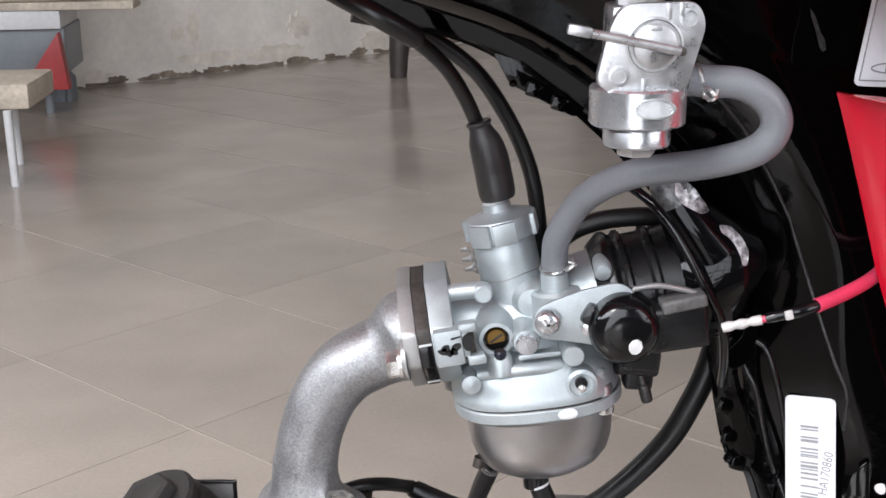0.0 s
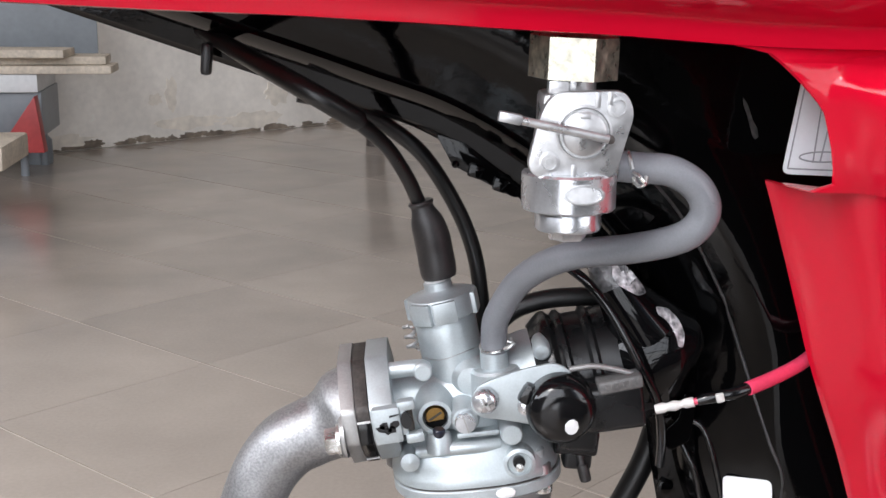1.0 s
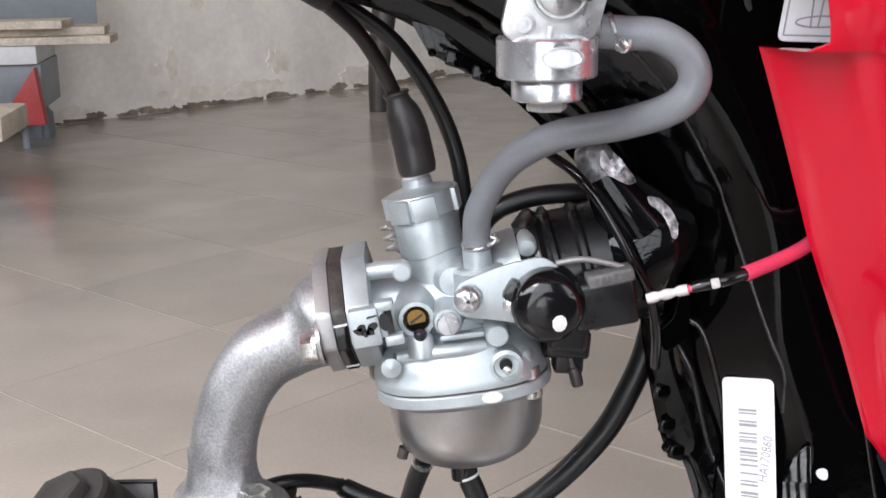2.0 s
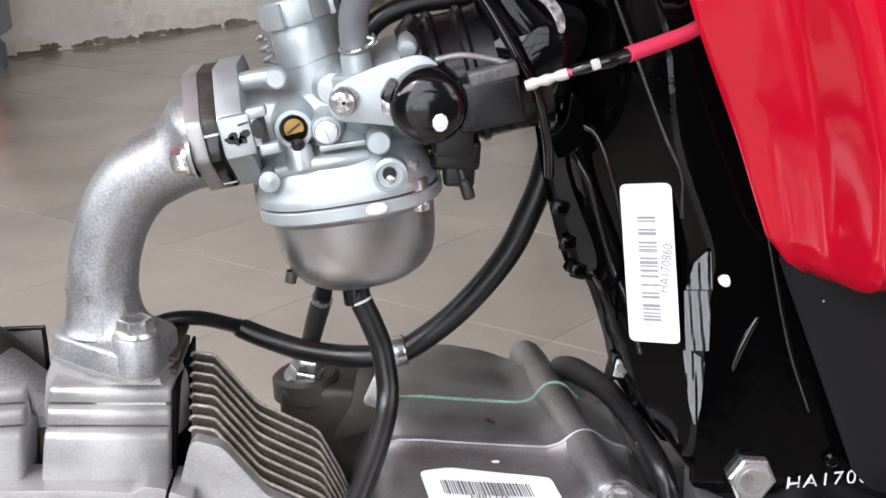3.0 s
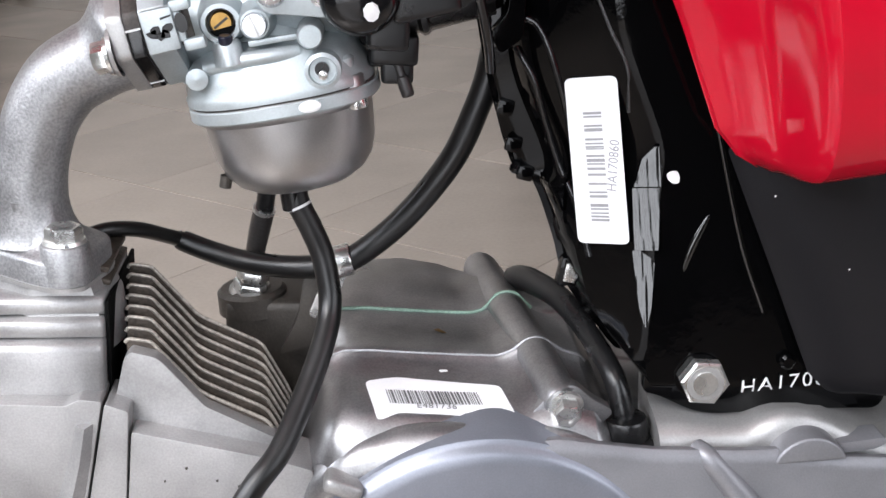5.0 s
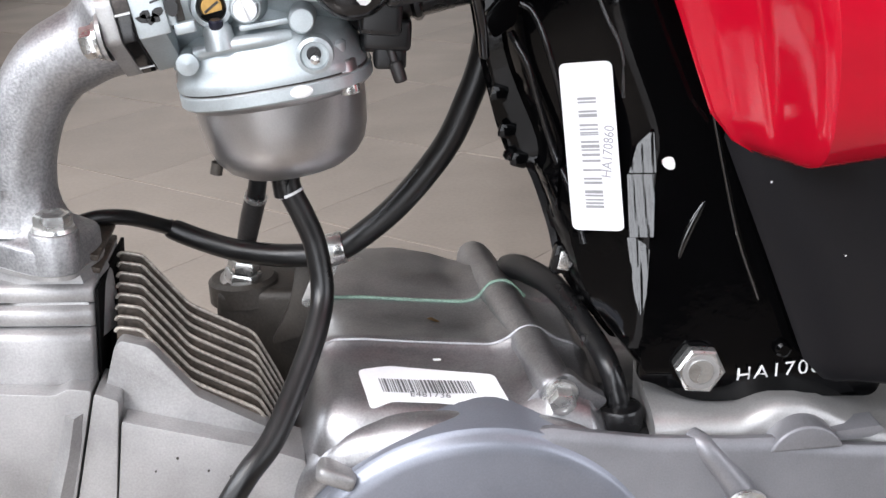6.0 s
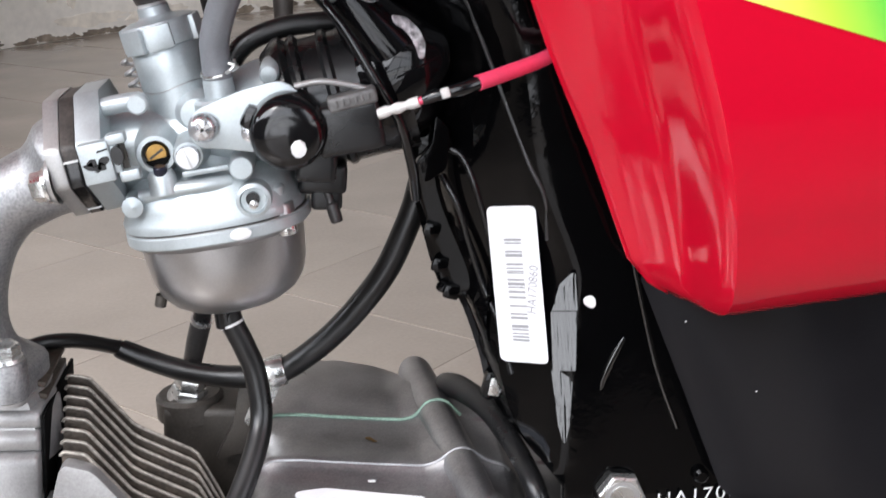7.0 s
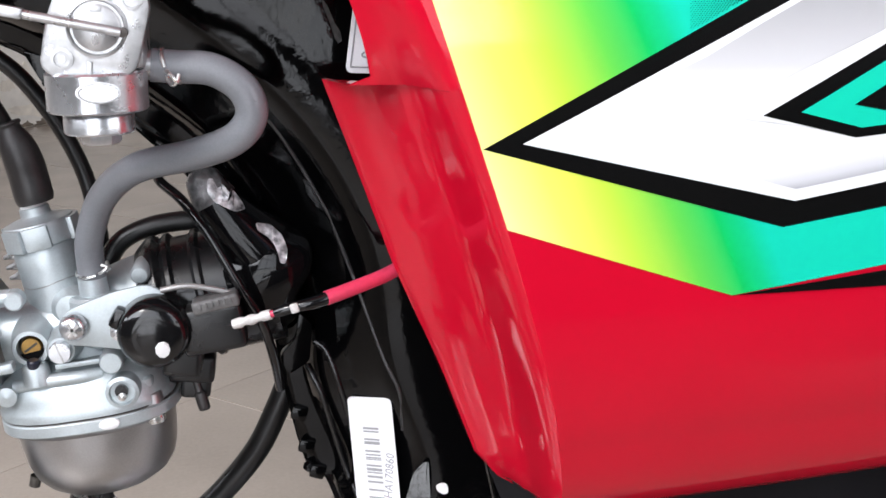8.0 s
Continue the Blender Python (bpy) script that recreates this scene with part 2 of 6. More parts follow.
def tube(pts, radius=None, seg=20, steps=8, flat=1.0):
    """A pipe along a smooth line through (x, y, z) or (x, y, z, radius)."""
    rows = smooth_path([(*q, radius) if len(q) == 3 else q for q in pts], steps)
    bm = bmesh.new()
    rings, side = [], None
    for i, row in enumerate(rows):
        at, size = Vector(row[:3]), float(row[3])
        ahead = Vector(rows[min(i + 1, len(rows) - 1)][:3]) - Vector(rows[max(i - 1, 0)][:3])
        ahead.normalize()
        side = ahead.orthogonal() if side is None else (side - ahead * side.dot(ahead))
        side.normalize()
        up = ahead.cross(side)
        rings.append([bm.verts.new(at + size * (side * math.cos(2 * math.pi * k / seg) + flat * up * math.sin(2 * math.pi * k / seg))) for k in range(seg)])
    for a, b in zip(rings, rings[1:]):
        for k in range(seg):
            bm.faces.new((a[k], a[(k + 1) % seg], b[(k + 1) % seg], b[k]))
    bm.faces.new(rings[0])
    bm.faces.new(rings[-1])
    return bm


def slab(outline, thick, m=Matrix(), bevel=0.0, segments=2):
    """A plate: an outline of (x, z) at y = 0, going back to y = thick."""
    bm = bmesh.new()
    front = [bm.verts.new((x, 0, z)) for x, z in outline]
    back = [bm.verts.new((x, thick, z)) for x, z in outline]
    n = len(outline)
    bm.faces.new(front)
    bm.faces.new(back[::-1])
    for k in range(n):
        bm.faces.new((front[k], back[k], back[(k + 1) % n], front[(k + 1) % n]))
    bmesh.ops.recalc_face_normals(bm, faces=bm.faces)
    soften(bm, bevel, segments, 20)
    bm.transform(m)
    return bm


def rounded(outline, r, n=5):
    """An outline with its corners rounded by r."""
    out = []
    for a, b, c in zip(outline[-1:] + outline[:-1], outline, outline[1:] + outline[:1]):
        a, b, c = Vector(a), Vector(b), Vector(c)
        d = min(r, (a - b).length * 0.48, (c - b).length * 0.48)
        p, q = b + (a - b).normalized() * d, b + (c - b).normalized() * d
        for k in range(n + 1):
            t = k / n
            out.append(tuple((1 - t) ** 2 * p + 2 * t * (1 - t) * b + t * t * q))
    return out


def hexagon(across, height, m=Matrix(), dome=0.12):
    """A bolt head, six-sided, with its chamfered crown, along +z."""
    bm = bmesh.new()
    r = across / 2 / math.cos(math.pi / 6)
    rings = []
    for rr, z in ((r, 0), (r, height * (1 - dome)), (r * 0.90, height), (r * 0.60, height), (r * 0.55, height * 0.97)):
        rings.append([bm.verts.new((rr * math.cos(math.pi / 3 * k), rr * math.sin(math.pi / 3 * k), z)) for k in range(6)])
    for a, b in zip(rings, rings[1:]):
        for k in range(6):
            bm.faces.new((a[k], a[(k + 1) % 6], b[(k + 1) % 6], b[k]))
    bm.faces.new(rings[0])
    bm.faces.new(rings[-1])
    bm.transform(m)
    return bm


def loft(sections, closed=True, caps=True):
    """Skins rows of points, all of one length."""
    bm = bmesh.new()
    rows = [[bm.verts.new(p) for p in s] for s in sections]
    n = len(rows[0])
    for a, b in zip(rows, rows[1:]):
        for k in range(n if closed else n - 1):
            bm.faces.new((a[k], a[(k + 1) % n], b[(k + 1) % n], b[k]))
    if closed and caps:
        bm.faces.new(rows[0])
        bm.faces.new(rows[-1])
    return bm


def superellipse(cx, cy, z, a, b, power=2.6, seg=40):
    out = []
    for k in range(seg):
        t = 2 * math.pi * k / seg
        c, s = math.cos(t), math.sin(t)
        out.append((cx + a * math.copysign(abs(c) ** (2 / power), c), cy + b * math.copysign(abs(s) ** (2 / power), s), z))
    return out


def lerp_table(rows, v):
    """A value from rows of (key, value), straight between them."""
    if v <= rows[0][0]:
        return rows[0][1]
    for (a, p), (b, q) in zip(rows, rows[1:]):
        if v <= b:
            return p + (q - p) * (v - a) / (b - a)
    return rows[-1][1]


def eased(rows, v, reach):
    """A value from rows of (key, value), its corners rounded off."""
    return sum(lerp_table(rows, v + reach * k / 4) * (5 - abs(k)) for k in range(-4, 5)) / 25


def facing(x, y, z, lean=0.0, tip=0.0):
    """A pose whose +z points to the rider's left (-y): for bolts and dials on that side."""
    return pose(x, y, z) @ pose(0, 0, 0, 0, lean, 0) @ pose(0, 0, 0, 90 + tip, 0, 0)


def tree_of(*objects):
    """A search tree of the shapes, to lay stickers on them."""
    bms = bmesh.new()
    for ob in objects:
        bms.from_mesh(ob.data)
    tree = BVHTree.FromBMesh(bms)
    bms.free()
    return tree


def draped(outline, tree, gap=0.0004, cuts=4, way=(0, 1, 0), start=-0.2, lift=0.0, fine=0.006):
    """A film of the outline (x, z), laid along +y on what it meets."""
    bm = bmesh.new()
    bm.faces.new([bm.verts.new((x, 0, z)) for x, z in outline])
    bmesh.ops.triangulate(bm, faces=bm.faces)
    if cuts:
        for _ in range(cuts):
            long = [e for e in bm.edges if e.calc_length() > fine]
            if not long:
                break
            bmesh.ops.subdivide_edges(bm, edges=long, cuts=1)
            bmesh.ops.triangulate(bm, faces=[f for f in bm.faces if len(f.verts) > 3])
    way = Vector(way)
    for v in bm.verts:
        hit = tree.ray_cast(Vector((v.co.x, start, v.co.z)), way)[0]
        v.co.y = (hit.y if hit else 0.41) - gap
    if lift:
        top = bm.faces[:]
        grown = bmesh.ops.extrude_face_region(bm, geom=top)
        for v in grown["geom"]:
            if isinstance(v, bmesh.types.BMVert):
                v.co.y -= lift
    return bm


def lettering(text, size, m, tree=None, gap=0.0005, depth=0.0, space=1.0):
    """Writing as a mesh: lies in x, y of m."""
    cu = bpy.data.curves.new("writing", "FONT")
    cu.space_character = space
    cu.body, cu.size, cu.align_x, cu.align_y, cu.extrude, cu.resolution_u = text, size, "CENTER", "CENTER", depth, 3
    ob = new("writing", cu)
    me = bpy.data.meshes.new_from_object(ob)
    bpy.data.objects.remove(ob)
    bpy.data.curves.remove(cu)
    bm = bmesh.new()
    bm.from_mesh(me)
    bpy.data.meshes.remove(me)
    bm.transform(m)
    if tree:
        for v in bm.verts:
            hit = tree.ray_cast(Vector((v.co.x, -0.2, v.co.z)), Vector((0, 1, 0)))[0]
            if hit:
                v.co.y = hit.y - gap
    return bm

# ---- the workshop ----
def room_box(name, u0, u1, v0, v1, z0, z1, mat, bevel=0.0):
    bm = block(u1 - u0, v1 - v0, z1 - z0, ROOM @ pose((u0 + u1) / 2, (v0 + v1) / 2, (z0 + z1) / 2), bevel)
    return part(name, bm, mat)


U0, U1, V0, V1, HIGH = -1.5, 5.2, -3.1, 4.38, 3.6
floor = tagged(room_box("floor", U0 - 0.2, U1 + 0.2, V0 - 0.2, V1 + 0.2, -0.12, -0.0015, GROUT),
               "grey-brown ceramic tile floor with pale grout lines", "floor", kind="structure")
wall_far = tagged(room_box("wall_far", U0 - 0.2, U1 + 0.2, V1, V1 + 0.2, 0, HIGH, PLASTER),
                  "stained white plaster wall, damp and flaking at its foot", "wall", kind="structure")
for nm, box in (("wall_side", (U1, U1 + 0.2, V0 - 0.2, V1)),):
    tagged(room_box(nm, *box, 0, HIGH, OUTER), "plain dull painted workshop wall", "wall", kind="structure")
# the street side: a doorway down to the floor, and a wide window beside it
tagged(room_box("wall_street", U0 - 0.2, U0, 2.42, V1, 0, HIGH, OUTER), "dull wall beside the street window", "wall", kind="structure")
tagged(room_box("wall_street_end", U0 - 0.2, U0, V0 - 0.2, -2.42, 0, HIGH, OUTER), "dull wall beside the street door", "wall", kind="structure")
tagged(room_box("wall_street_lintel", U0 - 0.2, U0, -2.42, 2.42, 2.92, HIGH, OUTER), "dull wall over the street openings", "wall", kind="structure")
tagged(room_box("wall_street_sill", U0 - 0.2, U0, -0.38, 2.42, 0, 1.18, OUTER), "dull low wall under the street window", "wall", kind="structure")
# the gate side: an unseen opening, added to hold the fill lamp
tagged(room_box("wall_gate", U0, -0.6, V0 - 0.2, V0, 0, HIGH, OUTER), "dull wall beside an unseen opening added for a fill lamp", "wall", kind="structure")
tagged(room_box("wall_gate_end", 2.6, U1, V0 - 0.2, V0, 0, HIGH, OUTER), "dull wall beside an unseen opening added for a fill lamp", "wall", kind="structure")
tagged(room_box("wall_gate_lintel", -0.6, 2.6, V0 - 0.2, V0, 3.3, HIGH, OUTER), "dull wall over an unseen opening added for a fill lamp", "wall", kind="structure")
tagged(room_box("ceiling", U0 - 0.2, U1 + 0.2, V0 - 0.2, V1 + 0.2, HIGH, HIGH + 0.15, CEILING), "plain pale ceiling", "ceiling", kind="structure")
ground = bmesh.new()
bmesh.ops.create_grid(ground, x_segments=2, y_segments=2, size=400, matrix=Matrix.Translation((0, 0, -0.13)))
tagged(part("ground", ground, GROUT), "dusty pale yard outside", "ground", kind="structure")

# unseen low screen behind the viewpoint, added to darken reflections in the side panels
low_screen = block(1.55, 0.10, 0.56, pose(0.825, -0.62, 0.28), 0.004)
tagged(part("wall_low", low_screen, SCREEN_DARK), "unseen low dark screen, added to darken reflections", "wall", kind="structure")

# steel grilles: upright and level bars across the street openings
for label, v0, v1, z0 in (("open steel door grille of upright and level bars", -2.42, -0.38, 0.0), ("steel window grille of upright and level bars", -0.38, 2.42, 1.18)):
    grille = thing("window_grille" if z0 else "door_grille", label, "grille")
    count = 7 if z0 else 5
    for k in range(count):
        part("bar", block(0.02, 0.02, 2.92 - z0, ROOM @ pose(U0 + 0.04, v0 + 0.02 + (v1 - v0 - 0.04) * k / (count - 1), (2.92 + z0) / 2), 0.003), STEEL_BAR, grille)
    for z in ((1.20, 2.1) if z0 else (0.05, 0.9, 1.7, 2.5)):
        part("rail", block(0.03, v1 - v0, 0.04, ROOM @ pose(U0 + 0.04, (v0 + v1) / 2, z), 0.003), STEEL_BAR, grille)

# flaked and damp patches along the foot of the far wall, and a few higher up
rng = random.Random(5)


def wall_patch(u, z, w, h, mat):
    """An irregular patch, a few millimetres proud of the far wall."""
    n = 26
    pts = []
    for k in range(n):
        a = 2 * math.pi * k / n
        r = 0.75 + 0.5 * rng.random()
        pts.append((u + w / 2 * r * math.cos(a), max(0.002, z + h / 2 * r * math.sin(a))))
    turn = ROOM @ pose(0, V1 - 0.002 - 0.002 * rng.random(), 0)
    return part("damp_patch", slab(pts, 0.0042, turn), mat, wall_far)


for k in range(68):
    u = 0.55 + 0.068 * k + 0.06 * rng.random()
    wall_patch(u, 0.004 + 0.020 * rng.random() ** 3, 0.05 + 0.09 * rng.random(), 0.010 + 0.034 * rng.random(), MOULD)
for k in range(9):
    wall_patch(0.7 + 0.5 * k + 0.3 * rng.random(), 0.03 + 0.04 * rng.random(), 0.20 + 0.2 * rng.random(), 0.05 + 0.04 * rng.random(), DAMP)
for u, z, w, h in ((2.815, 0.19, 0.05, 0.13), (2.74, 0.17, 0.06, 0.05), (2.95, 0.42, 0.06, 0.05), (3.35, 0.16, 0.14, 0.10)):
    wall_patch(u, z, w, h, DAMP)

# ---- the motorcycle ----
bike = thing("motorcycle", "red and black motorcycle with a silver engine on a stand", "motorcycle")

# pressed-steel frame: its front edge and rear edge (x, z), and how fast its side rises
SPINE = [  # front x, z, rear x, z, width of the shoulder
    (-0.260, 0.728, -0.220, 0.790, 1.0),
    (-0.180, 0.698, -0.145, 0.760, 1.0),
    (-0.113, 0.6764, -0.075, 0.742, 1.0),
    (-0.059, 0.6586, -0.015, 0.728, 1.0),
    (-0.0134, 0.6434, 0.040, 0.716, 1.0),
    (0.0169, 0.6328, 0.085, 0.705, 1.0),
    (0.0488, 0.6103, 0.125, 0.690, 1.05),
    (0.0796, 0.5776, 0.160, 0.655, 1.1),
    (0.0960, 0.5430, 0.180, 0.605, 1.1),
    (0.1016, 0.5094, 0.195, 0.555, 1.0),
    (0.1086, 0.4787, 0.205, 0.510, 1.06),
    (0.1160, 0.4710, 0.210, 0.490, 0.85),
    (0.1222, 0.4510, 0.215, 0.465, 0.65),
    (0.1264, 0.4331, 0.220, 0.440, 0.52),
    (0.1390, 0.4130, 0.224, 0.415, 0.19),
    (0.1440, 0.4060, 0.226, 0.400, 0.14),
]
REACH = 0.044
# how deep the side lies, by the distance from its crease
SHOULDER = [(0, 0.4050), (0.004, 0.4064), (0.008, 0.4100), (0.012, 0.4130), (0.017, 0.4172), (0.0225, 0.4218), (0.0275, 0.4255), (0.029, 0.4245),
            (0.0335, 0.4300), (0.0355, 0.4375), (0.0418, 0.4385), (0.044, 0.4400)]


def side_depth(depth, wide):
    """How far back the shell lies at a distance from its seam."""
    if depth < 0.0022:
        return 0.4410 - depth * 0.9
    y = lerp_table(SHOULDER, max(0.0, REACH * wide - depth))
    return max(y, 0.4390 - (depth - 0.0022) * 8.0) if wide < 0.9 else y


def frame_half(mirror):
    rows = []
    for fx, fz, rx, rz, wide in smooth_path(SPINE, 5):
        way = Vector((rx - fx, rz - fz))
        length = way.length
        way.normalize()
        end = REACH * wide
        stops = [0, 0.0012, 0.0022, 0.0036, 0.0052] + [end - e for e, _ in SHOULDER[10:0:-1]] + [end]
        row = [(fx + way.x * d, side_depth(d, wide), fz + way.y * d) for d in sorted(max(0.0001 * i, d) for i, d in enumerate(stops))]
        for k in (1, 2, 3, 4):
            d = end + (length - end) * k / 4
            row.append((fx + way.x * d, 0.4050 + 0.0034 * k / 4, fz + way.y * d))
        row.append((fx + way.x * length, 0.441, fz + way.y * length))
        if mirror:
            row = [(x, 0.882 - y, z) for x, y, z in row]
        rows.append(row)
    return loft(rows, closed=False)


frame_bm = frame_half(False)
add_to(frame_bm, frame_half(True))
bmesh.ops.remove_doubles(frame_bm, verts=frame_bm.verts, dist=0.00002)
# the lower mounting plate
plate = rounded([(0.1480, 0.4200), (0.1470, 0.4035), (0.1520, 0.4020), (0.1640, 0.3950), (0.1720, 0.3930), (0.2010, 0.3925), (0.2300, 0.3900), (0.2400, 0.4200)], 0.004)
add_to(frame_bm, slab(plate, 0.004, pose(0, 0.4080, 0), 0.0012))
add_to(frame_bm, slab(plate, 0.004, pose(0, 0.4712, 0), 0.0012))
frame_part = part("frame", frame_bm, GLOSS_BLACK, bike, "gloss black pressed-steel frame with a welded seam", 30)
frame_tree = tree_of(frame_part)

# bent tabs and weld beads on the seam
for x, z in ((0.1068, 0.4855), (0.1046, 0.4985), (0.1105, 0.4752), (0.0310, 0.6200), (0.0400, 0.6150), (0.1262, 0.4400)):
    part("seam_tab", block(0.0058, 0.0035, 0.0050, pose(x + 0.0025, 0.4375, z, 0, 18, 0), 0.0012), GLOSS_BLACK, frame_part)
for x, z, r in ((0.1098, 0.4770, 0.0022), (0.1252, 0.4352, 0.0030), (0.0262, 0.6225, 0.0016)):
    part("weld_bead", turned([(0, -r), (r * 0.7, -r * 0.7), (r, 0), (r * 0.7, r * 0.7), (0, r)], pose(x, 0.4385, z, 0, 40, 0), 14, False), GLOSS_BLACK, frame_part)
part("frame_bracket", block(0.0075, 0.006, 0.0105, pose(0.1272, 0.4380, 0.4385, 0, 14, 0), 0.0016), GLOSS_BLACK, frame_part)
# bright plate paints the white highlight on the gloss black bracket
part("bracket_face", block(0.0042, 0.001, 0.0066, pose(0.1274, 0.4345, 0.4385, 0, 14, 0), 0.0004), ZINC_PLATE, frame_part)

# rear tube and inner panel that show behind the side cover
bead = []
for x, z in ((0.0880, 0.6260), (0.1040, 0.6070), (0.1190, 0.5800), (0.1220, 0.5720), (0.1300, 0.5490), (0.1370, 0.5280), (0.1420, 0.5160), (0.1430, 0.5010)):
    hit = frame_tree.ray_cast(Vector((x, 0.2, z)), Vector((0, 1, 0)))[0]
    bead.append((x, hit.y + 0.0003 if hit else 0.4100, z))
part("frame_bead", tube(bead, 0.0007, 12, 8), BEAD, frame_part, "grainy sealed bead")
# bent tab under the air tube
tab_line = rounded([(0.1085, 0.5430), (0.1130, 0.5380), (0.1115, 0.5245), (0.1040, 0.5200), (0.1010, 0.5270), (0.1070, 0.5330)], 0.002)
part("bent_tab", slab(tab_line, 0.005, pose(0, 0.4190, 0), 0.0016, 3), GLOSS_BLACK, frame_part)

# pressed ridges that follow the shell
for path in (((0.1135, 0.5300), (0.1172, 0.5272), (0.1206, 0.5190), (0.1237, 0.5076), (0.1258, 0.4986), (0.1272, 0.4900)),
             ((0.1105, 0.5200), (0.1128, 0.5155), (0.1158, 0.5090), (0.1192, 0.4956), (0.1236, 0.4795), (0.1285, 0.4660), (0.1315, 0.4500))):
    line = []
    for x, z in path:
        hit = frame_tree.ray_cast(Vector((x, 0.2, z)), Vector((0, 1, 0)))[0]
        line.append((x, (hit.y if hit else 0.43) + 0.0003, z))
    part("pressed_ridge", tube(line, 0.0013, 12, 5), SEAM, frame_part)
part("side_ridge", tube([(0.1690, 0.4066, 0.5050), (0.1722, 0.4066, 0.4880), (0.1796, 0.4066, 0.4542), (0.1874, 0.4066, 0.4305)], 0.0009, 10, 4), MIRROR_BLACK, frame_part)
part("side_dent", tube([(0.1690, 0.4068, 0.4670, 0.0003), (0.1676, 0.4068, 0.4645, 0.0012), (0.1628, 0.4068, 0.4554, 0.0018), (0.1600, 0.4068, 0.4470, 0.0013), (0.1578, 0.4068, 0.4349, 0.0003)], None, 14, 5), MIRROR_BLACK, frame_part)
smear_rng = random.Random(5)
smear_line = []
for x, z in ((0.1196, 0.6500), (0.1212, 0.6478), (0.1224, 0.6450), (0.1238, 0.6425), (0.1250, 0.6398), (0.1256, 0.6372), (0.1246, 0.6362), (0.1236, 0.6372), (0.1232, 0.6396), (0.1222, 0.6418), (0.1212, 0.6448), (0.1200, 0.6476)):
    smear_line.append((x + 0.0005 * (smear_rng.random() - 0.5), z + 0.0009 * (smear_rng.random() - 0.5)))
smear = draped(smear_line, frame_tree, 0.0006, 3)
part("dust_smear", smear, DUST, frame_part, "pale dusty smear")
part("seam_plate", slab(rounded([(0.0190, 0.6335), (0.0250, 0.6222), (0.0480, 0.6100), (0.0520, 0.6120), (0.0300, 0.6300)], 0.002), 0.006, pose(0, 0.4380, 0), 0.001), GLOSS_BLACK, frame_part)
# strip between sticker and crease, added and shaped to mirror the doorway
STRIP_LEFT = [(0.4300, 0.1464), (0.4360, 0.1450), (0.4550, 0.1434), (0.4780, 0.1434), (0.4870, 0.1462), (0.4905, 0.1500)]
STRIP_RIGHT = [(0.4300, 0.1472), (0.4360, 0.1488), (0.4580, 0.1510), (0.4740, 0.1518), (0.4905, 0.1514)]
strip_rows = []
for z in np.linspace(0.4300, 0.4905, 49):
    left, right = lerp_table(STRIP_LEFT, z), lerp_table(STRIP_RIGHT, z)
    cell = [b for b in (0.4300, 0.4562, 0.4775) if b <= z + 1e-6][-1]
    rise = 0.13 * (z - cell)
    row = []
    for k in range(13):
        t = k / 12
        x = left + (right - left) * t
        ripple = 0.00005 * math.sin(2000 * x + 130 * z) + 0.00003 * math.sin(4100 * x - 160 * z)
        row.append((x, 0.4044 + 0.22 * (right - left) * (1 - t) + rise - 0.0022 + ripple, z))
    strip_rows.append(row)
part("hammered_strip", loft(strip_rows, closed=False, caps=False), MIRROR_BLACK, frame_part, "gloss black strip added to carry a reflection beside the sticker")
# frame bolt
framebolt = part("frame_bolt", hexagon(0.0146, 0.0044, facing(0.1668, 0.4052, 0.4082, 8), 0.16), ZINC_PLATE, bike, "zinc-plated hexagon bolt")
part("bolt_washer", turned([(0.0045, 0), (0.0082, 0), (0.0082, 0.0012), (0.0045, 0.0012)], facing(0.1655, 0.4062, 0.4092), 32), GLOSS_BLACK, framebolt)
part("bolt_face", turned([(0.0064, 0), (0.0062, 0.0003), (0, 0.0003)], facing(0.1668, 0.4052, 0.4082, 8) @ pose(0, 0, 0.0043), 32, False), FLANGE, framebolt)
part("bolt_shank", turned([(0.0042, 0), (0.0042, 0.012)], facing(0.1665, 0.4120, 0.4085), 20), ZINC_PLATE, framebolt)
part("small_screw", turned([(0.0028, 0), (0.0028, 0.0012), (0.0018, 0.002), (0.0, 0.002)], facing(0.1960, 0.4062, 0.4118), 18), GLOSS_BLACK, frame_part)

# stamped number
number = part("stamped_number", lettering("HA1708", 0.0078, facing(0.1950, 0.4070, 0.4037, -1.5), frame_tree, 0.0012, space=1.18), PAINT_FLECK, frame_part, "white-filled stamped number")

# sticker with a bar code: flat, bridging the shoulder
STK = [(0.1242, 0.5109), (0.1391, 0.5131), (0.1428, 0.4571), (0.1277, 0.4553)]


def in_quad(q, s, t):
    """A place in a four-cornered sticker: s along its top, t down its side."""
    a, b, c, d = (Vector(p) for p in q)
    return (a + (b - a) * s) * (1 - t) + (d + (c - d) * s) * t


def stk_y(x, z):
    """The sticker lies on the slope of the shoulder."""
    return 0.4086 + 0.70 * (0.1390 + 0.055 * (0.5125 - z) - x)


def on_plane(outline, plane, proud=0.0, thick=0.0):
    """A flat film of the outline (x, z) on a plane, or a thin sheet of it."""
    bm = bmesh.new()
    front = [bm.verts.new((x, plane(x, z) - proud, z)) for x, z in outline]
    bm.faces.new(front)
    if thick:
        back = [bm.verts.new((x, plane(x, z) - proud + thick, z)) for x, z in outline]
        for k in range(len(front)):
            bm.faces.new((front[k], back[k], back[(k + 1) % len(back)], front[(k + 1) % len(front)]))
    return bm


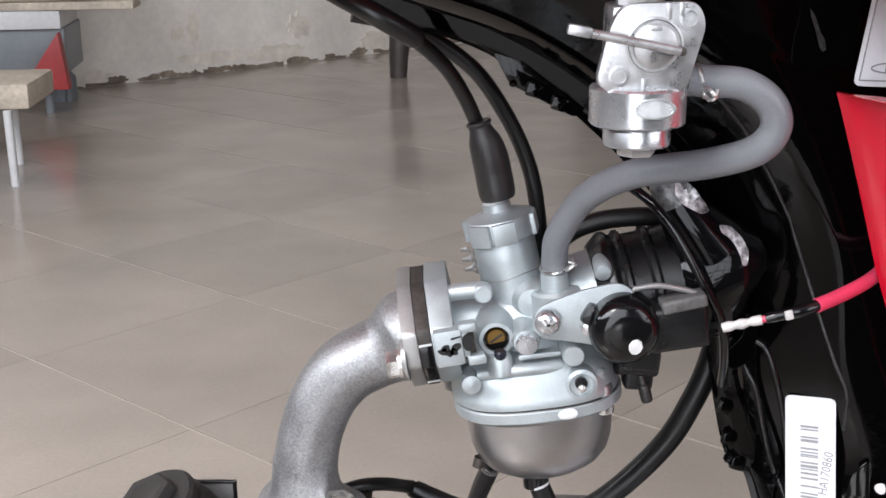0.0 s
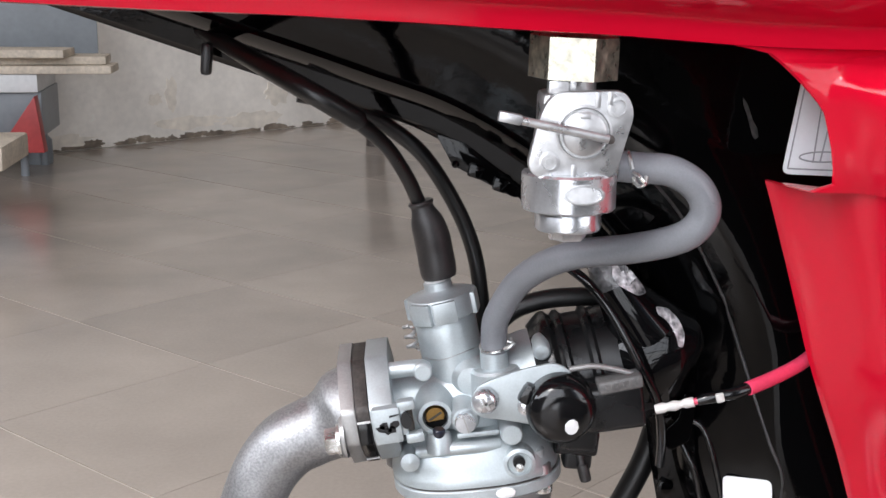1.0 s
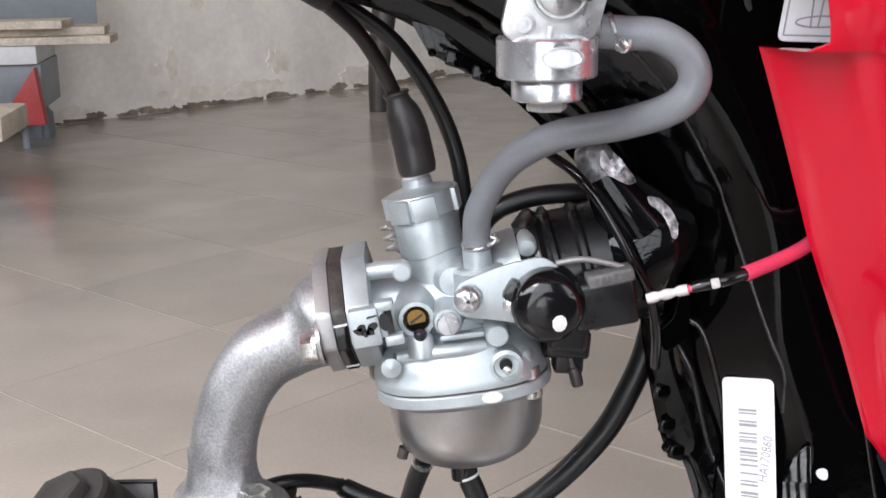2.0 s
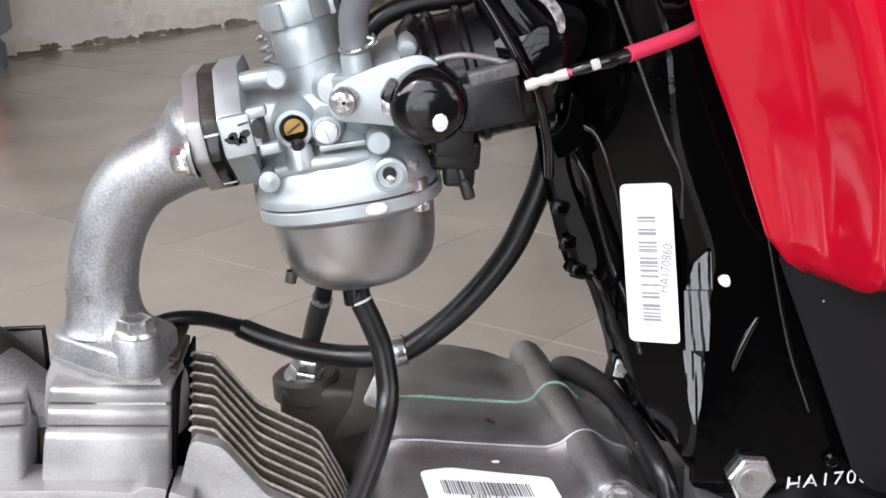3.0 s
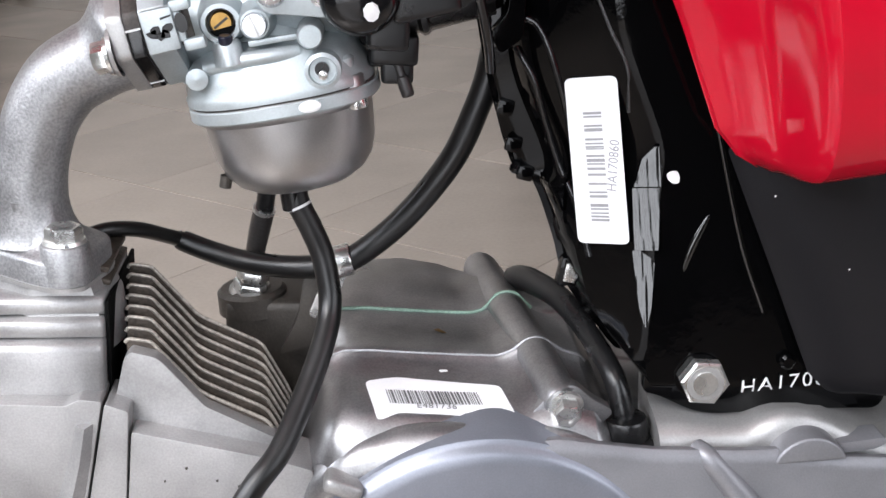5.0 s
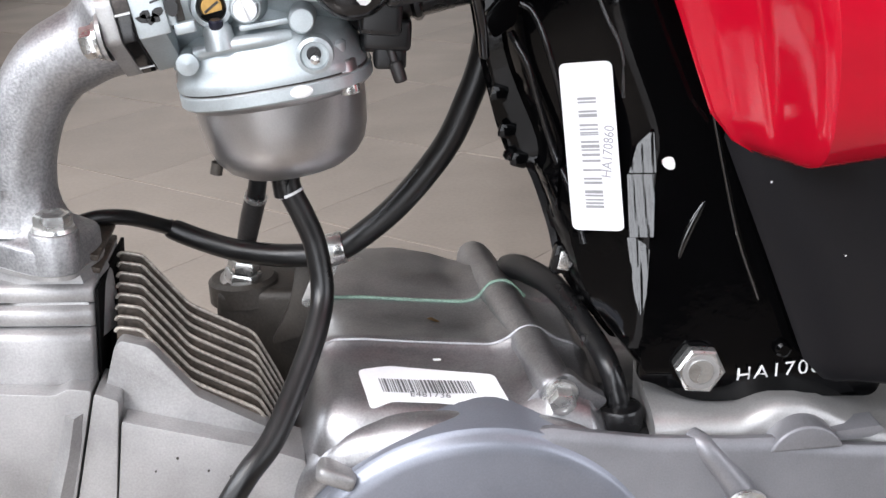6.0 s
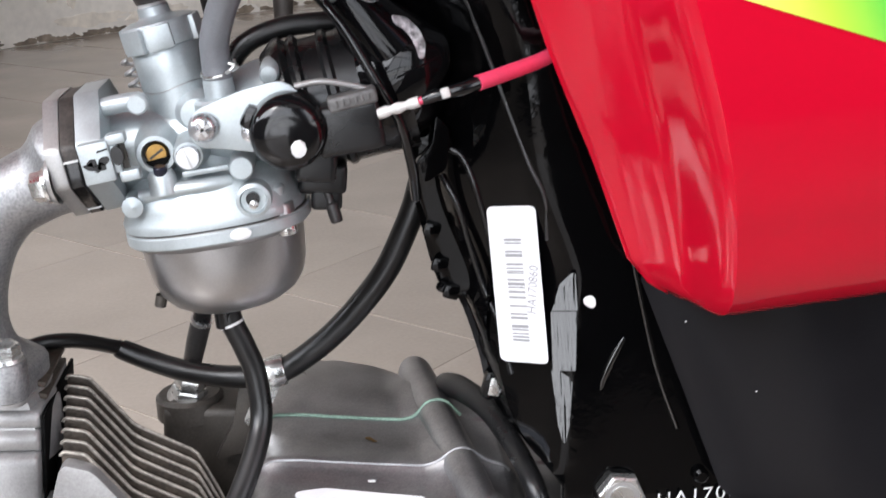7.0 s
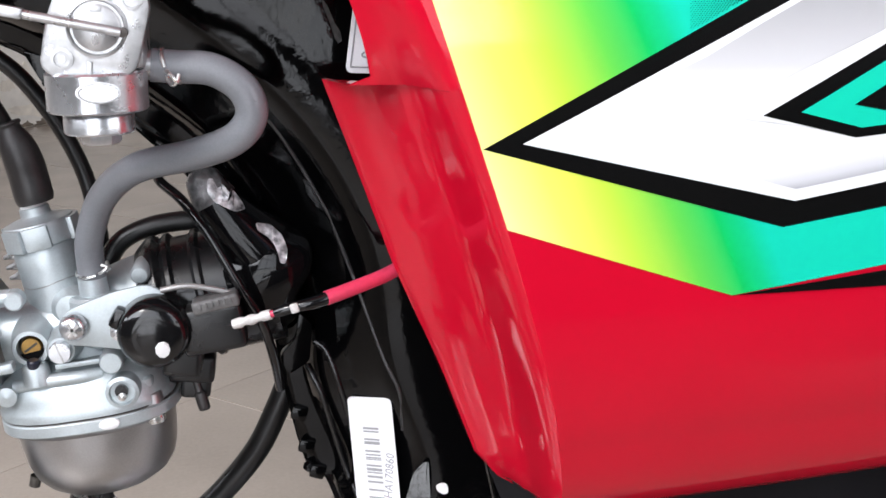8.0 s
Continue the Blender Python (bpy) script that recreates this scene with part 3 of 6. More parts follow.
sticker = part("sticker", on_plane(rounded(STK, 0.0022), stk_y, 0, 0.0004), WHITE_PAPER, frame_part, "white bar-code sticker")
CODE = [(0.0, .022), (.035, .016), (.115, .018), (.145, .03), (.235, .02), (.275, .016), (.305, .016), (.325, .012), (.385, .02), (.42, .03), (.46, .016),
        (.50, .024), (.555, .022), (.64, .02), (.72, .018), (.755, .024), (.835, .03), (.875, .018), (.915, .016), (.945, .02), (.975, .025)]
for start, width in CODE:
    a, b = 0.20 + 0.66 * start, 0.20 + 0.66 * (start + width)
    part("bar", on_plane([tuple(in_quad(STK, *p)) for p in ((0.30, a), (0.65, a), (0.65, b), (0.30, b))], stk_y, 0.0002), INK, sticker)
digits = lettering("HA170860", 0.0040, pose(0.1381, 0.4, 0.4835) @ pose(0, 0, 0, 0, -87, 0) @ pose(0, 0, 0, 90, 0, 0))
for v in digits.verts:
    v.co.y = stk_y(v.co.x, v.co.z) - 0.0002
part("sticker_number", digits, PALE_INK, sticker)

# white paint mark
part("paint_mark", draped(rounded([(0.1538, 0.4812), (0.1556, 0.4822), (0.1577, 0.4818), (0.1584, 0.4796), (0.1582, 0.4778), (0.1565, 0.4776), (0.1545, 0.4790)], 0.001), frame_tree, 0.0005, 2), PAINT_FLECK, frame_part, "white paint mark")

# ---- red side cover ----
EDGE = [(0.4860, 0.1800), (0.4890, 0.1735), (0.4979, 0.1662), (0.5314, 0.1541), (0.5667, 0.1392), (0.6000, 0.1278), (0.6270, 0.1184), (0.6286, 0.1178),
        (0.6287, 0.1310), (0.6340, 0.1303), (0.6400, 0.1290), (0.6470, 0.1270), (0.6530, 0.1250), (0.6570, 0.1215), (0.6620, 0.1165), (0.6660, 0.1120), (0.6690, 0.1080), (0.6705, 0.0990), (0.6720, 0.0850), (0.70, 0.085)]
EDGE_Y = [(0.486, 0.395), (0.531, 0.387), (0.5667, 0.378), (0.6287, 0.366)]
LIP_Y = [(0.6286, 0.3456), (0.6330, 0.3435), (0.6400, 0.3412), (0.653, 0.3400), (0.668, 0.3410), (0.70, 0.335)]
LIP = [(0.6286, 0.1378), (0.634, 0.1342), (0.645, 0.1300), (0.653, 0.1272), (0.657, 0.1243), (0.660, 0.1232), (0.664, 0.1250), (0.667, 0.1310), (0.6685, 0.1420), (0.70, 0.26)]
ROOT = [(0.486, 0.1832), (0.4906, 0.1808), (0.500, 0.1785), (0.530, 0.1708), (0.579, 0.1545), (0.6100, 0.1462), (0.6290, 0.1375), (0.6391, 0.1362), (0.6516, 0.1310), (0.6619, 0.1270), (0.666, 0.1300), (0.668, 0.1400), (0.6690, 0.20), (0.70, 0.26)]
ROOT_Y = [(0.486, 0.392), (0.4906, 0.380), (0.53, 0.368), (0.579, 0.3585), (0.6050, 0.3535), (0.6290, 0.3440), (0.6516, 0.343), (0.668, 0.343), (0.70, 0.332)]
FACE = [(0.486, 0.1895), (0.500, 0.1868), (0.515, 0.1845), (0.5307, 0.1823), (0.5537, 0.1765), (0.591, 0.1655), (0.6132, 0.1588), (0.6391, 0.1488), (0.6524, 0.1430), (0.660, 0.1400), (0.665, 0.1440), (0.668, 0.1600), (0.6690, 0.22), (0.70, 0.28)]
FACE_Y = [(0.4862, 0.388), (0.4875, 0.374), (0.490, 0.363), (0.495, 0.353), (0.502, 0.345), (0.512, 0.339), (0.5307, 0.332), (0.5537, 0.3265), (0.591, 0.3235), (0.654, 0.3215), (0.658, 0.3232), (0.662, 0.327), (0.665, 0.332), (0.667, 0.337), (0.6685, 0.344), (0.70, 0.334)]

cover_rows = []
Z_ROWS = [0.4862, 0.487, 0.489, 0.4905, 0.492, 0.494, 0.496, 0.498, 0.500, 0.502, 0.504, 0.506, 0.508, 0.510, 0.512, 0.514, 0.516, 0.518, 0.520, 0.524, 0.528, 0.534, 0.544, 0.556, 0.570, 0.584, 0.598, 0.612, 0.622, 0.6284,
          0.62865, 0.631, 0.636, 0.642, 0.648, 0.652, 0.655, 0.658, 0.660, 0.662, 0.664, 0.665, 0.666, 0.667, 0.668, 0.6685, 0.670, 0.673, 0.70]
for z in Z_ROWS:
    e = lerp_table(EDGE, z)
    reach = min(0.030, (z - 0.4862) * 0.9, max(0.0, (0.668 - z) * 0.8))
    r, f, ey, ry, fy = (eased(tb, z, reach) for tb in (ROOT, FACE, EDGE_Y, ROOT_Y, FACE_Y))
    if z > 0.6286:                             # beside the window the step rises straight from the edge
        ey, r = lerp_table(LIP_Y, z), eased(LIP, z, 0.002)
        ry = min(ry, ey - 0.0012) if z < 0.667 else ry
    r, f = max(r, e + 0.002), max(f, e + 0.004)
    row = [(e + 0.0012, ey + 0.004, z), (e, ey + 0.0012, z), (e + 0.0009, ey, z)]
    for k in range(1, 13):                     # the flange, slightly dished
        t = k / 12
        row.append((e + (r - e) * t, ey + (ry - ey) * t + (0.0026 if z < 0.6286 else 0.0) * math.sin(math.pi * t), z))
    for k in (1, 2, 3, 4, 5, 6):               # the step up to the face
        t = k / 6
        s = t * t * (3 - 2 * t)
        row.append((r + (f - r) * t, ry + (fy - ry) * s, z))
    for k in range(1, 9):                      # the face
        t = k / 8
        x = f + (0.42 - f) * t
        row.append((x, fy - 0.0022 * math.sin(math.pi * min(1, t * 1.2)) + 0.004 * t * t, z + (0.020 if z < 0.52 else 0.020 * max(0, (0.60 - z) / 0.08)) * t))
    sag = 0.0035 * max(0.0, (0.514 - z) / 0.028)
    row = [(x, y, pz - sag * min(1.0, max(0.0, (x - 0.170) / 0.018))) for x, y, pz in row]
    cover_rows.append(row)
cover_bm = loft(cover_rows, closed=False)
cover = part("side_cover", cover_bm, RED, bike, "glossy red plastic side cover with a printed graphic", 32)
cover_tree = tree_of(cover)

# printed graphic, piece by piece
YELLOW_GREEN = gradient("graphic_yellow_to_green", (1, 0, 0.45), [(0.425, (0.88, 0.85, 0.45)), (0.436, (0.87, 0.85, 0.28)), (0.448, (0.83, 0.83, 0.13)), (0.463, (0.48, 0.71, 0.06)),
                                                                (0.478, (0.12, 0.58, 0.07)), (0.490, (0.0, 0.50, 0.11)), (0.4965, (0.0, 0.53, 0.22)), (0.503, (0.0, 0.58, 0.40)), (0.60, (0.0, 0.58, 0.42))])
UPPER_SHADE = gradient("graphic_upper_shade", (0, 0, 1), [(0.6245, (0.80, 0.80, 0.81)), (0.6275, (0.79, 0.79, 0.80)), (0.6340, (0.63, 0.625, 0.64)), (0.6440, (0.49, 0.485, 0.50)), (0.6540, (0.37, 0.365, 0.38))])
LOWER_SHADE = gradient("graphic_lower_shade", (-0.175, 0, 1), [(0.5560, (0.36, 0.36, 0.39)), (0.5590, (0.60, 0.60, 0.63)), (0.5640, (0.80, 0.80, 0.81)), (0.60, (0.80, 0.80, 0.81))])
PLAIN_WHITE = material("graphic_plain_white", (0.80, 0.80, 0.81), 0.14, coat=0.5, stain=0.02)
BLACK_FILM = material("graphic_black", (0.004, 0.004, 0.004), 0.16, coat=0.0, stain=0.1, spec=0.3)
TEAL_FILM = material("graphic_teal", (0.0, 0.56, 0.38), 0.14, coat=0.5, stain=0.03)


def film(name, outline, mat, gap, label=""):
    return part(name, draped(outline, cover_tree, gap, 9, fine=0.0045), mat, cover, label)


film("yellow_green_graphic", [(0.1452, 0.6540), (0.1588, 0.6132), (0.1655, 0.5908), (0.2296, 0.5694), (0.36, 0.5910), (0.36, 0.6540)], YELLOW_GREEN, 0.0004, "yellow to green printed film")
film("black_graphic", [(0.1588, 0.6132), (0.2426, 0.5890), (0.36, 0.6085), (0.36, 0.654), (0.2350, 0.6540)], BLACK_FILM, 0.00055, "black printed outline")
film("black_foot", [(0.2296, 0.5694), (0.36, 0.5860), (0.36, 0.5720)], BLACK_FILM, 0.00055, "black printed outline")
film("white_graphic", [(0.1694, 0.6144), (0.2454, 0.5964), (0.36, 0.6165), (0.36, 0.6540), (0.2470, 0.6540)], PLAIN_WHITE, 0.0007, "white printed arrow")
film("upper_shade", [(0.1960, 0.6262), (0.2185, 0.6366), (0.2335, 0.6452), (0.2500, 0.6540), (0.2918, 0.6540), (0.2680, 0.6430), (0.2420, 0.6310), (0.2300, 0.6245), (0.2050, 0.6245)], UPPER_SHADE, 0.00082, "white film shading to grey")
film("lower_shade", [(0.2230, 0.6060), (0.2454, 0.5998), (0.36, 0.6200), (0.36, 0.6400), (0.2454, 0.6180), (0.2230, 0.6150)], LOWER_SHADE, 0.00082, "white film shading to grey")
film("inner_white", [(0.2280, 0.6200), (0.36, 0.5990), (0.36, 0.6540), (0.2870, 0.6540)], PLAIN_WHITE, 0.00095, "white printed edge")
film("inner_black", [(0.2347, 0.6204), (0.2614, 0.6137), (0.36, 0.6230), (0.36, 0.6540), (0.2950, 0.6540)], BLACK_FILM, 0.0011, "black printed arrow")
film("inner_teal", [(0.2452, 0.6211), (0.2628, 0.6164), (0.36, 0.6260), (0.36, 0.6540), (0.3020, 0.6540)], TEAL_FILM, 0.00125, "teal printed arrow")
film("inner_core", [(0.2602, 0.6228), (0.2690, 0.6210), (0.36, 0.6300), (0.36, 0.6540), (0.3120, 0.6540)], BLACK_FILM, 0.0014, "black printed core")

# halftone that darkens the teal towards the top
dots = bmesh.new()
for row in range(26):
    for col in range(46):
        x, z = 0.2080 + 0.00078 * (col + 0.5 * (row % 2)), 0.6405 + 0.00052 * row
        inside = z - (0.6298 + 0.556 * (x - 0.1905)) - 0.0005
        fade = (x - 0.212) / 0.030
        if inside > 0 and fade > 0.05 and z < 0.6535:
            r = 0.00012 + 0.00024 * min(1.0, fade)
            hit = cover_tree.ray_cast(Vector((x, -0.2, z)), Vector((0, 1, 0)))[0]
            dots.faces.new([dots.verts.new((x + r * math.cos(radians(a)), hit.y - 0.00052, z + r * math.sin(radians(a)))) for a in range(0, 360, 60)])
part("halftone_dots", dots, BLACK_FILM, cover, "fine black printed halftone")

# black lower cover under the red one
LOW_EDGE = [(0.380, 0.2180), (0.398, 0.2120), (0.4107, 0.2005), (0.440, 0.1900), (0.4887, 0.1720), (0.50, 0.1740)]
low_rows = []
for z in (0.3985, 0.4000, 0.404, 0.411, 0.425, 0.445, 0.470, 0.4887, 0.500):
    e = lerp_table(LOW_EDGE, z)
    tuck = 0.010 * max(0, (0.405 - z) / 0.0065) ** 2
    row = [(e + 0.002, 0.402 + tuck, z), (e, 0.3985 + tuck, z), (e + 0.003, 0.3960 + tuck, z)]
    for k in range(1, 7):
        t = k / 6
        s = t * t * (3 - 2 * t)
        row.append((e + 0.003 + 0.045 * t, 0.3960 - 0.018 * s + tuck, z))
    row += [(e + 0.09, 0.3755 + tuck, z), (0.42, 0.376 + tuck, z)]
    low_rows.append(row)
low_rows.insert(0, [(x, y + 0.03, z - 0.001) for x, y, z in low_rows[0]])
lower = part("lower_cover", loft(low_rows, closed=False), BLACK_PLASTIC, bike, "matt black plastic lower cover")

for x, z in ((0.1860, 0.4740), (0.2085, 0.4500)):
    part("paint_speck", draped(rounded([(x, z), (x + 0.0004, z + 0.0002), (x + 0.0004, z + 0.0008), (x - 0.0001, z + 0.0006)], 0.0001, 2), tree_of(lower), 0.0003, 0), PAINT_FLECK, lower)

# folded instruction card behind the cover's window
CARD_Y = 0.3755


def on_card(x, z):
    """A place on the card, which hangs just behind the cover's edge."""
    return x + 0.0006, z + 0.0018


card_line = [on_card(*p) for p in ((0.1245, 0.6275), (0.1480, 0.6265), (0.1520, 0.6640), (0.1300, 0.6640))]
card = part("instruction_card", slab(rounded(card_line, 0.0025), 0.0006, pose(0, CARD_Y, 0)), WHITE_PAPER, bike, "white instruction sticker with grey line drawing")
drawing = [[(0.1262, 0.6292), (0.1312, 0.6630)], [(0.1262, 0.6292), (0.1480, 0.6283)], [(0.1340, 0.6310), (0.1362, 0.6560)], [(0.1362, 0.6310), (0.1395, 0.6500)], [(0.1400, 0.6305), (0.1425, 0.6480)]]
for cx, cz, a, b in ((0.1372, 0.6328, 0.0075, 0.0016), (0.1352, 0.6580, 0.0030, 0.0042), (0.1420, 0.6480, 0.0022, 0.0055)):
    drawing.append([(cx + a * math.cos(radians(k)), cz + b * math.sin(radians(k))) for k in range(0, 361, 20)])
for stroke in drawing:
    part("drawn_line", tube([(on_card(*p)[0], CARD_Y, on_card(*p)[1]) for p in stroke], 0.00026, 6, 2), INK, card)

# ---- fuel tank ----
tank_rows = []
TANK_LOW = [(-0.30, 0.6855), (-0.101, 0.6810), (-0.056, 0.6790), (-0.025, 0.6780), (0.013, 0.6760), (0.043, 0.6742), (0.067, 0.6730), (0.104, 0.6702), (0.125, 0.6695), (0.20, 0.6690), (0.30, 0.669)]
for x in np.linspace(-0.30, 0.30, 61):
    z = lerp_table(TANK_LOW, x)
    round_end = max(0.0, (abs(x) - 0.24) / 0.06) ** 2
    top = 0.80 - 0.05 * round_end
    row = [(x, 0.441, z + 0.012), (x, 0.352, z + 0.010), (x, 0.3425, z + 0.0006), (x, 0.3410, z), (x, 0.3392, z + 0.0004), (x, 0.3386, z + 0.0025), (x, 0.3386, z + 0.0062), (x, 0.3378 + 0.0003 * math.sin(900 * x), z + 0.0072), (x, 0.3340, z + 0.0082),
           (x, 0.326, z + 0.0130), (x, 0.314, z + 0.024), (x, 0.306, z + 0.040), (x, 0.300 + 0.02 * round_end, z + 0.06), (x, 0.312 + 0.03 * round_end, top - 0.03), (x, 0.350 + 0.03 * round_end, top - 0.008), (x, 0.441, top)]
    row += [(px, 0.882 - py, pz) for px, py, pz in row[-2:0:-1]]
    tank_rows.append(row)
tank = part("fuel_tank", loft(tank_rows), RED, bike, "glossy red fuel tank with a rolled lower seam", 40)
for x, z, w, h in ((0.0005, 0.6835, 0.0016, 0.0030), (0.0040, 0.6842, 0.0012, 0.0022), (0.0078, 0.6838, 0.0011, 0.0034), (0.0175, 0.6830, 0.0030, 0.0020)):
    part("paint_chip", draped(rounded([(x, z), (x + w, z + h * 0.2), (x + w * 0.8, z + h), (x + w * 0.1, z + h * 0.8)], 0.0005), tree_of(tank), 0.0003, 0), PAINT_FLECK, tank)

# ---- engine: cylinder head ----
HEAD_LINE = [(0.4600, 0.4514), (0.4170, 0.4512), (0.4145, 0.4504), (0.4136, 0.4488), (0.4134, 0.4466), (0.4142, 0.4452), (0.4210, 0.4446), (0.4125, 0.4440), (0.4113, 0.4428), (0.4109, 0.4404), (0.4116, 0.4382), (0.4190, 0.4375),
             (0.4104, 0.4369), (0.4088, 0.4358), (0.4082, 0.4338), (0.4060, 0.4215), (0.4064, 0.4196), (0.4100, 0.4180), (0.4400, 0.4160), (0.4600, 0.4150)]


def head_panel(x0, x1, deep=0.46):
    """One stepped, finned cheek of the head, between two stations."""
    rows = []
    for x, shrink in ((x0, 0.0018), (x0 + 0.0004, 0.0008), (x0 + 0.0016, 0), (x1 - 0.0016, 0), (x1 - 0.0004, 0.0008), (x1, 0.0018)):
        rows.append([(x - 0.14 * (0.4512 - z) * (x1 - x > 0.01) - 0.10 * (0.4512 - z) * (x1 - x <= 0.01), min(y, deep) + shrink * (y < 0.43), z - shrink * 0.5 - 0.07 * (max(x, -0.08) + 0.0360) - 0.5 * max(0, y - 0.43) * (deep < 0.45)) for y, z in HEAD_LINE])
    return loft(rows)


head = part("cylinder_head", head_panel(-0.0700, -0.0290), SILVER, bike, "silver-painted cylinder head with stepped fins", 50)
part("head_cheek", head_panel(-0.1300, -0.0775, 0.4240), SILVER, head, "", 50)
part("head_core", block(0.098, 0.044, 0.076, pose(-0.0815, 0.4480, 0.3930), 0.004), DARK_CAST, head, "oily dark casting")
for k in range(3):
    part("side_fin", block(0.0100, 0.034, 0.0022, pose(-0.0330, 0.4400, 0.4575 - 0.0044 * k, 0, 14, 0), 0.0007), SHADED_FINS, head)
# lower plates, with a fold and a narrow joint between them
low_plate = rounded([(-0.1300, 0.4260), (-0.0600, 0.4220), (-0.0430, 0.4198), (-0.0385, 0.4218), (-0.0312, 0.4204), (-0.0415, 0.3830), (-0.0490, 0.3550), (-0.1300, 0.3550)], 0.0012, 3)
part("head_base", slab(low_plate, 0.020, pose(0, 0.3985, 0), 0.0014, 3), SILVER, head)
part("head_strip", slab(rounded([(-0.0305, 0.4195), (-0.0232, 0.4160), (-0.0287, 0.3810), (-0.0330, 0.3550), (-0.0480, 0.3550), (-0.0406, 0.3830)], 0.0012, 3), 0.020, pose(0, 0.3985, 0), 0.0014, 3), SILVER, head)
fold_rows = []
for x0, x1, z in ((-0.0398, -0.0345, 0.4130), (-0.0440, -0.0372, 0.4000), (-0.0500, -0.0415, 0.3850), (-0.0600, -0.0480, 0.3600)):
    fold_rows.append([(x0 - 0.0010, 0.3990, z), (x0, 0.3972, z), ((x0 + x1) / 2, 0.3948, z), (x1, 0.3990, z)])
part("head_fold", loft(fold_rows), SILVER, head)
# black plate and block added to paint the gap's shade between head and cylinder
part("seam_gasket", block(0.0012, 0.052, 0.150, pose(-0.0356, 0.4400, 0.3745, 0, 5.7, 0), 0.0004), SHADE_BLACK, head, "oily joint face, its shade painted black")
part("joint_filler", block(0.0070, 0.030, 0.046, pose(-0.0312, 0.4460, 0.4160, 0, 5.7, 0), 0.0008), SHADE_BLACK, head, "oily joint face, its shade painted black")

# valve cap in front of the intake, and the plate beside it
cap_m2 = pose(-0.1120, 0.4520, 0.4490, 16, -24, 0) @ Matrix.Diagonal((0.90, 0.90, 0.90, 1))
cap_lo = part("valve_cap", turned([(0.0260, -0.020), (0.0235, -0.004), (0.0220, 0.002), (0.0208, 0.0030), (0.0206, 0.0085), (0.0190, 0.0100), (0.0120, 0.0104), (0, 0.0105)], cap_m2, 40, False), CAP_GREY, bike, "grey cast valve cap")
part("cap_hex", hexagon(0.0230, 0.0060, cap_m2 @ pose(0, 0, 0.0100), 0.3), CAP_GREY, cap_lo)
part("cap_skirt", tube([(-0.1000, 0.4480, 0.4400, 0.017), (-0.0880, 0.4450, 0.4330, 0.015), (-0.0790, 0.4430, 0.4250, 0.013)], None, 24, 4), CAST, cap_lo)
side_plate = rounded([(-0.1180, 0.4300), (-0.1180, 0.4528), (-0.0862, 0.4524), (-0.0870, 0.4280)], 0.0030)
plate_part = part("head_plate", slab(side_plate, 0.0016, pose(0, 0.4760, 0), 0.0003), FLANGE, bike, "thin dark plate with a black rolled rim")
part("plate_rim", tube([(-0.1180, 0.4758, 0.4528), (-0.0887, 0.4758, 0.4525), (-0.0864, 0.4758, 0.4504), (-0.0868, 0.4758, 0.4300)], 0.0009, 10), RUBBER, plate_part)

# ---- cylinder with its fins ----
cylinder = part("cylinder", block(0.052, 0.044, 0.050, pose(-0.0020, 0.4420, 0.3640), 0.004), SHADED_FINS, bike, "cast cylinder with close wavy cooling fins")
CREST = [(-0.0262, 0.4490), (-0.0185, 0.4472), (-0.0168, 0.4448), (-0.0050, 0.4282), (-0.0020, 0.4260), (0.0150, 0.4160), (0.0172, 0.4140), (0.0240, 0.3980), (0.0285, 0.3840)]
for k in range(8):
    y = 0.4495 - 0.0049 * k
    top = [(x + 0.0004 * k, z - 0.0020 * k) for x, z in CREST]
    top = rounded([(top[0][0] - 0.004, top[0][1] - 0.010), *top, (0.0300, 0.360)], 0.0016, 3)[4:-4]
    outline = [(-0.0290 + 0.0002 * k, 0.393 - 0.0020 * k), *top, (0.0300, 0.360)]
    fin = part("fin", slab(outline, 0.0017, pose(0, y - 0.0010, 0), 0.0005, 2), SHADED_FINS, cylinder)
    # pale tube paints the lit edge of the darkened fin
    part("fin_edge", tube([(x - 0.0004, y - 0.0006, z + 0.0002) for x, z in top[:-1]], 0.00065, 8, 2), LIT_FIN_EDGE, fin)
side = [(-0.0305, 0.4120), (-0.0242, 0.4308), (-0.0220, 0.4330), (-0.0140, 0.4302), (-0.0120, 0.4282), (0.0000, 0.4112), (0.0220, 0.3975), (0.0240, 0.3900), (0.0240, 0.3780), (-0.0320, 0.3900)]
part("cylinder_side", slab(rounded(side, 0.0012, 3), 0.008, pose(0, 0.4080, 0), 0.0012, 2), SILVER, cylinder, "smooth silver side of the cylinder")
part("cylinder_foot", slab(rounded([(-0.0233, 0.4088), (0.0210, 0.3948), (0.0340, 0.3890), (0.0340, 0.3500), (-0.0315, 0.3500), (-0.0280, 0.3810)], 0.0012, 3), 0.022, pose(0, 0.3985, 0), 0.0013, 3), SILVER, cylinder)
for x, z, w in ((-0.0075, 0.3935, 0.0008), (0.0020, 0.3880, 0.0007), (0.0090, 0.3850, 0.0010), (-0.0150, 0.3895, 0.0006)):
    part("oil_speck", slab(rounded([(x, z), (x + w, z + w * 0.4), (x + w * 0.7, z + w * 1.4), (x - w * 0.3, z + w)], 0.0002, 2), 0.0004, pose(0, 0.3982, 0)), DARK_CAST, cylinder)

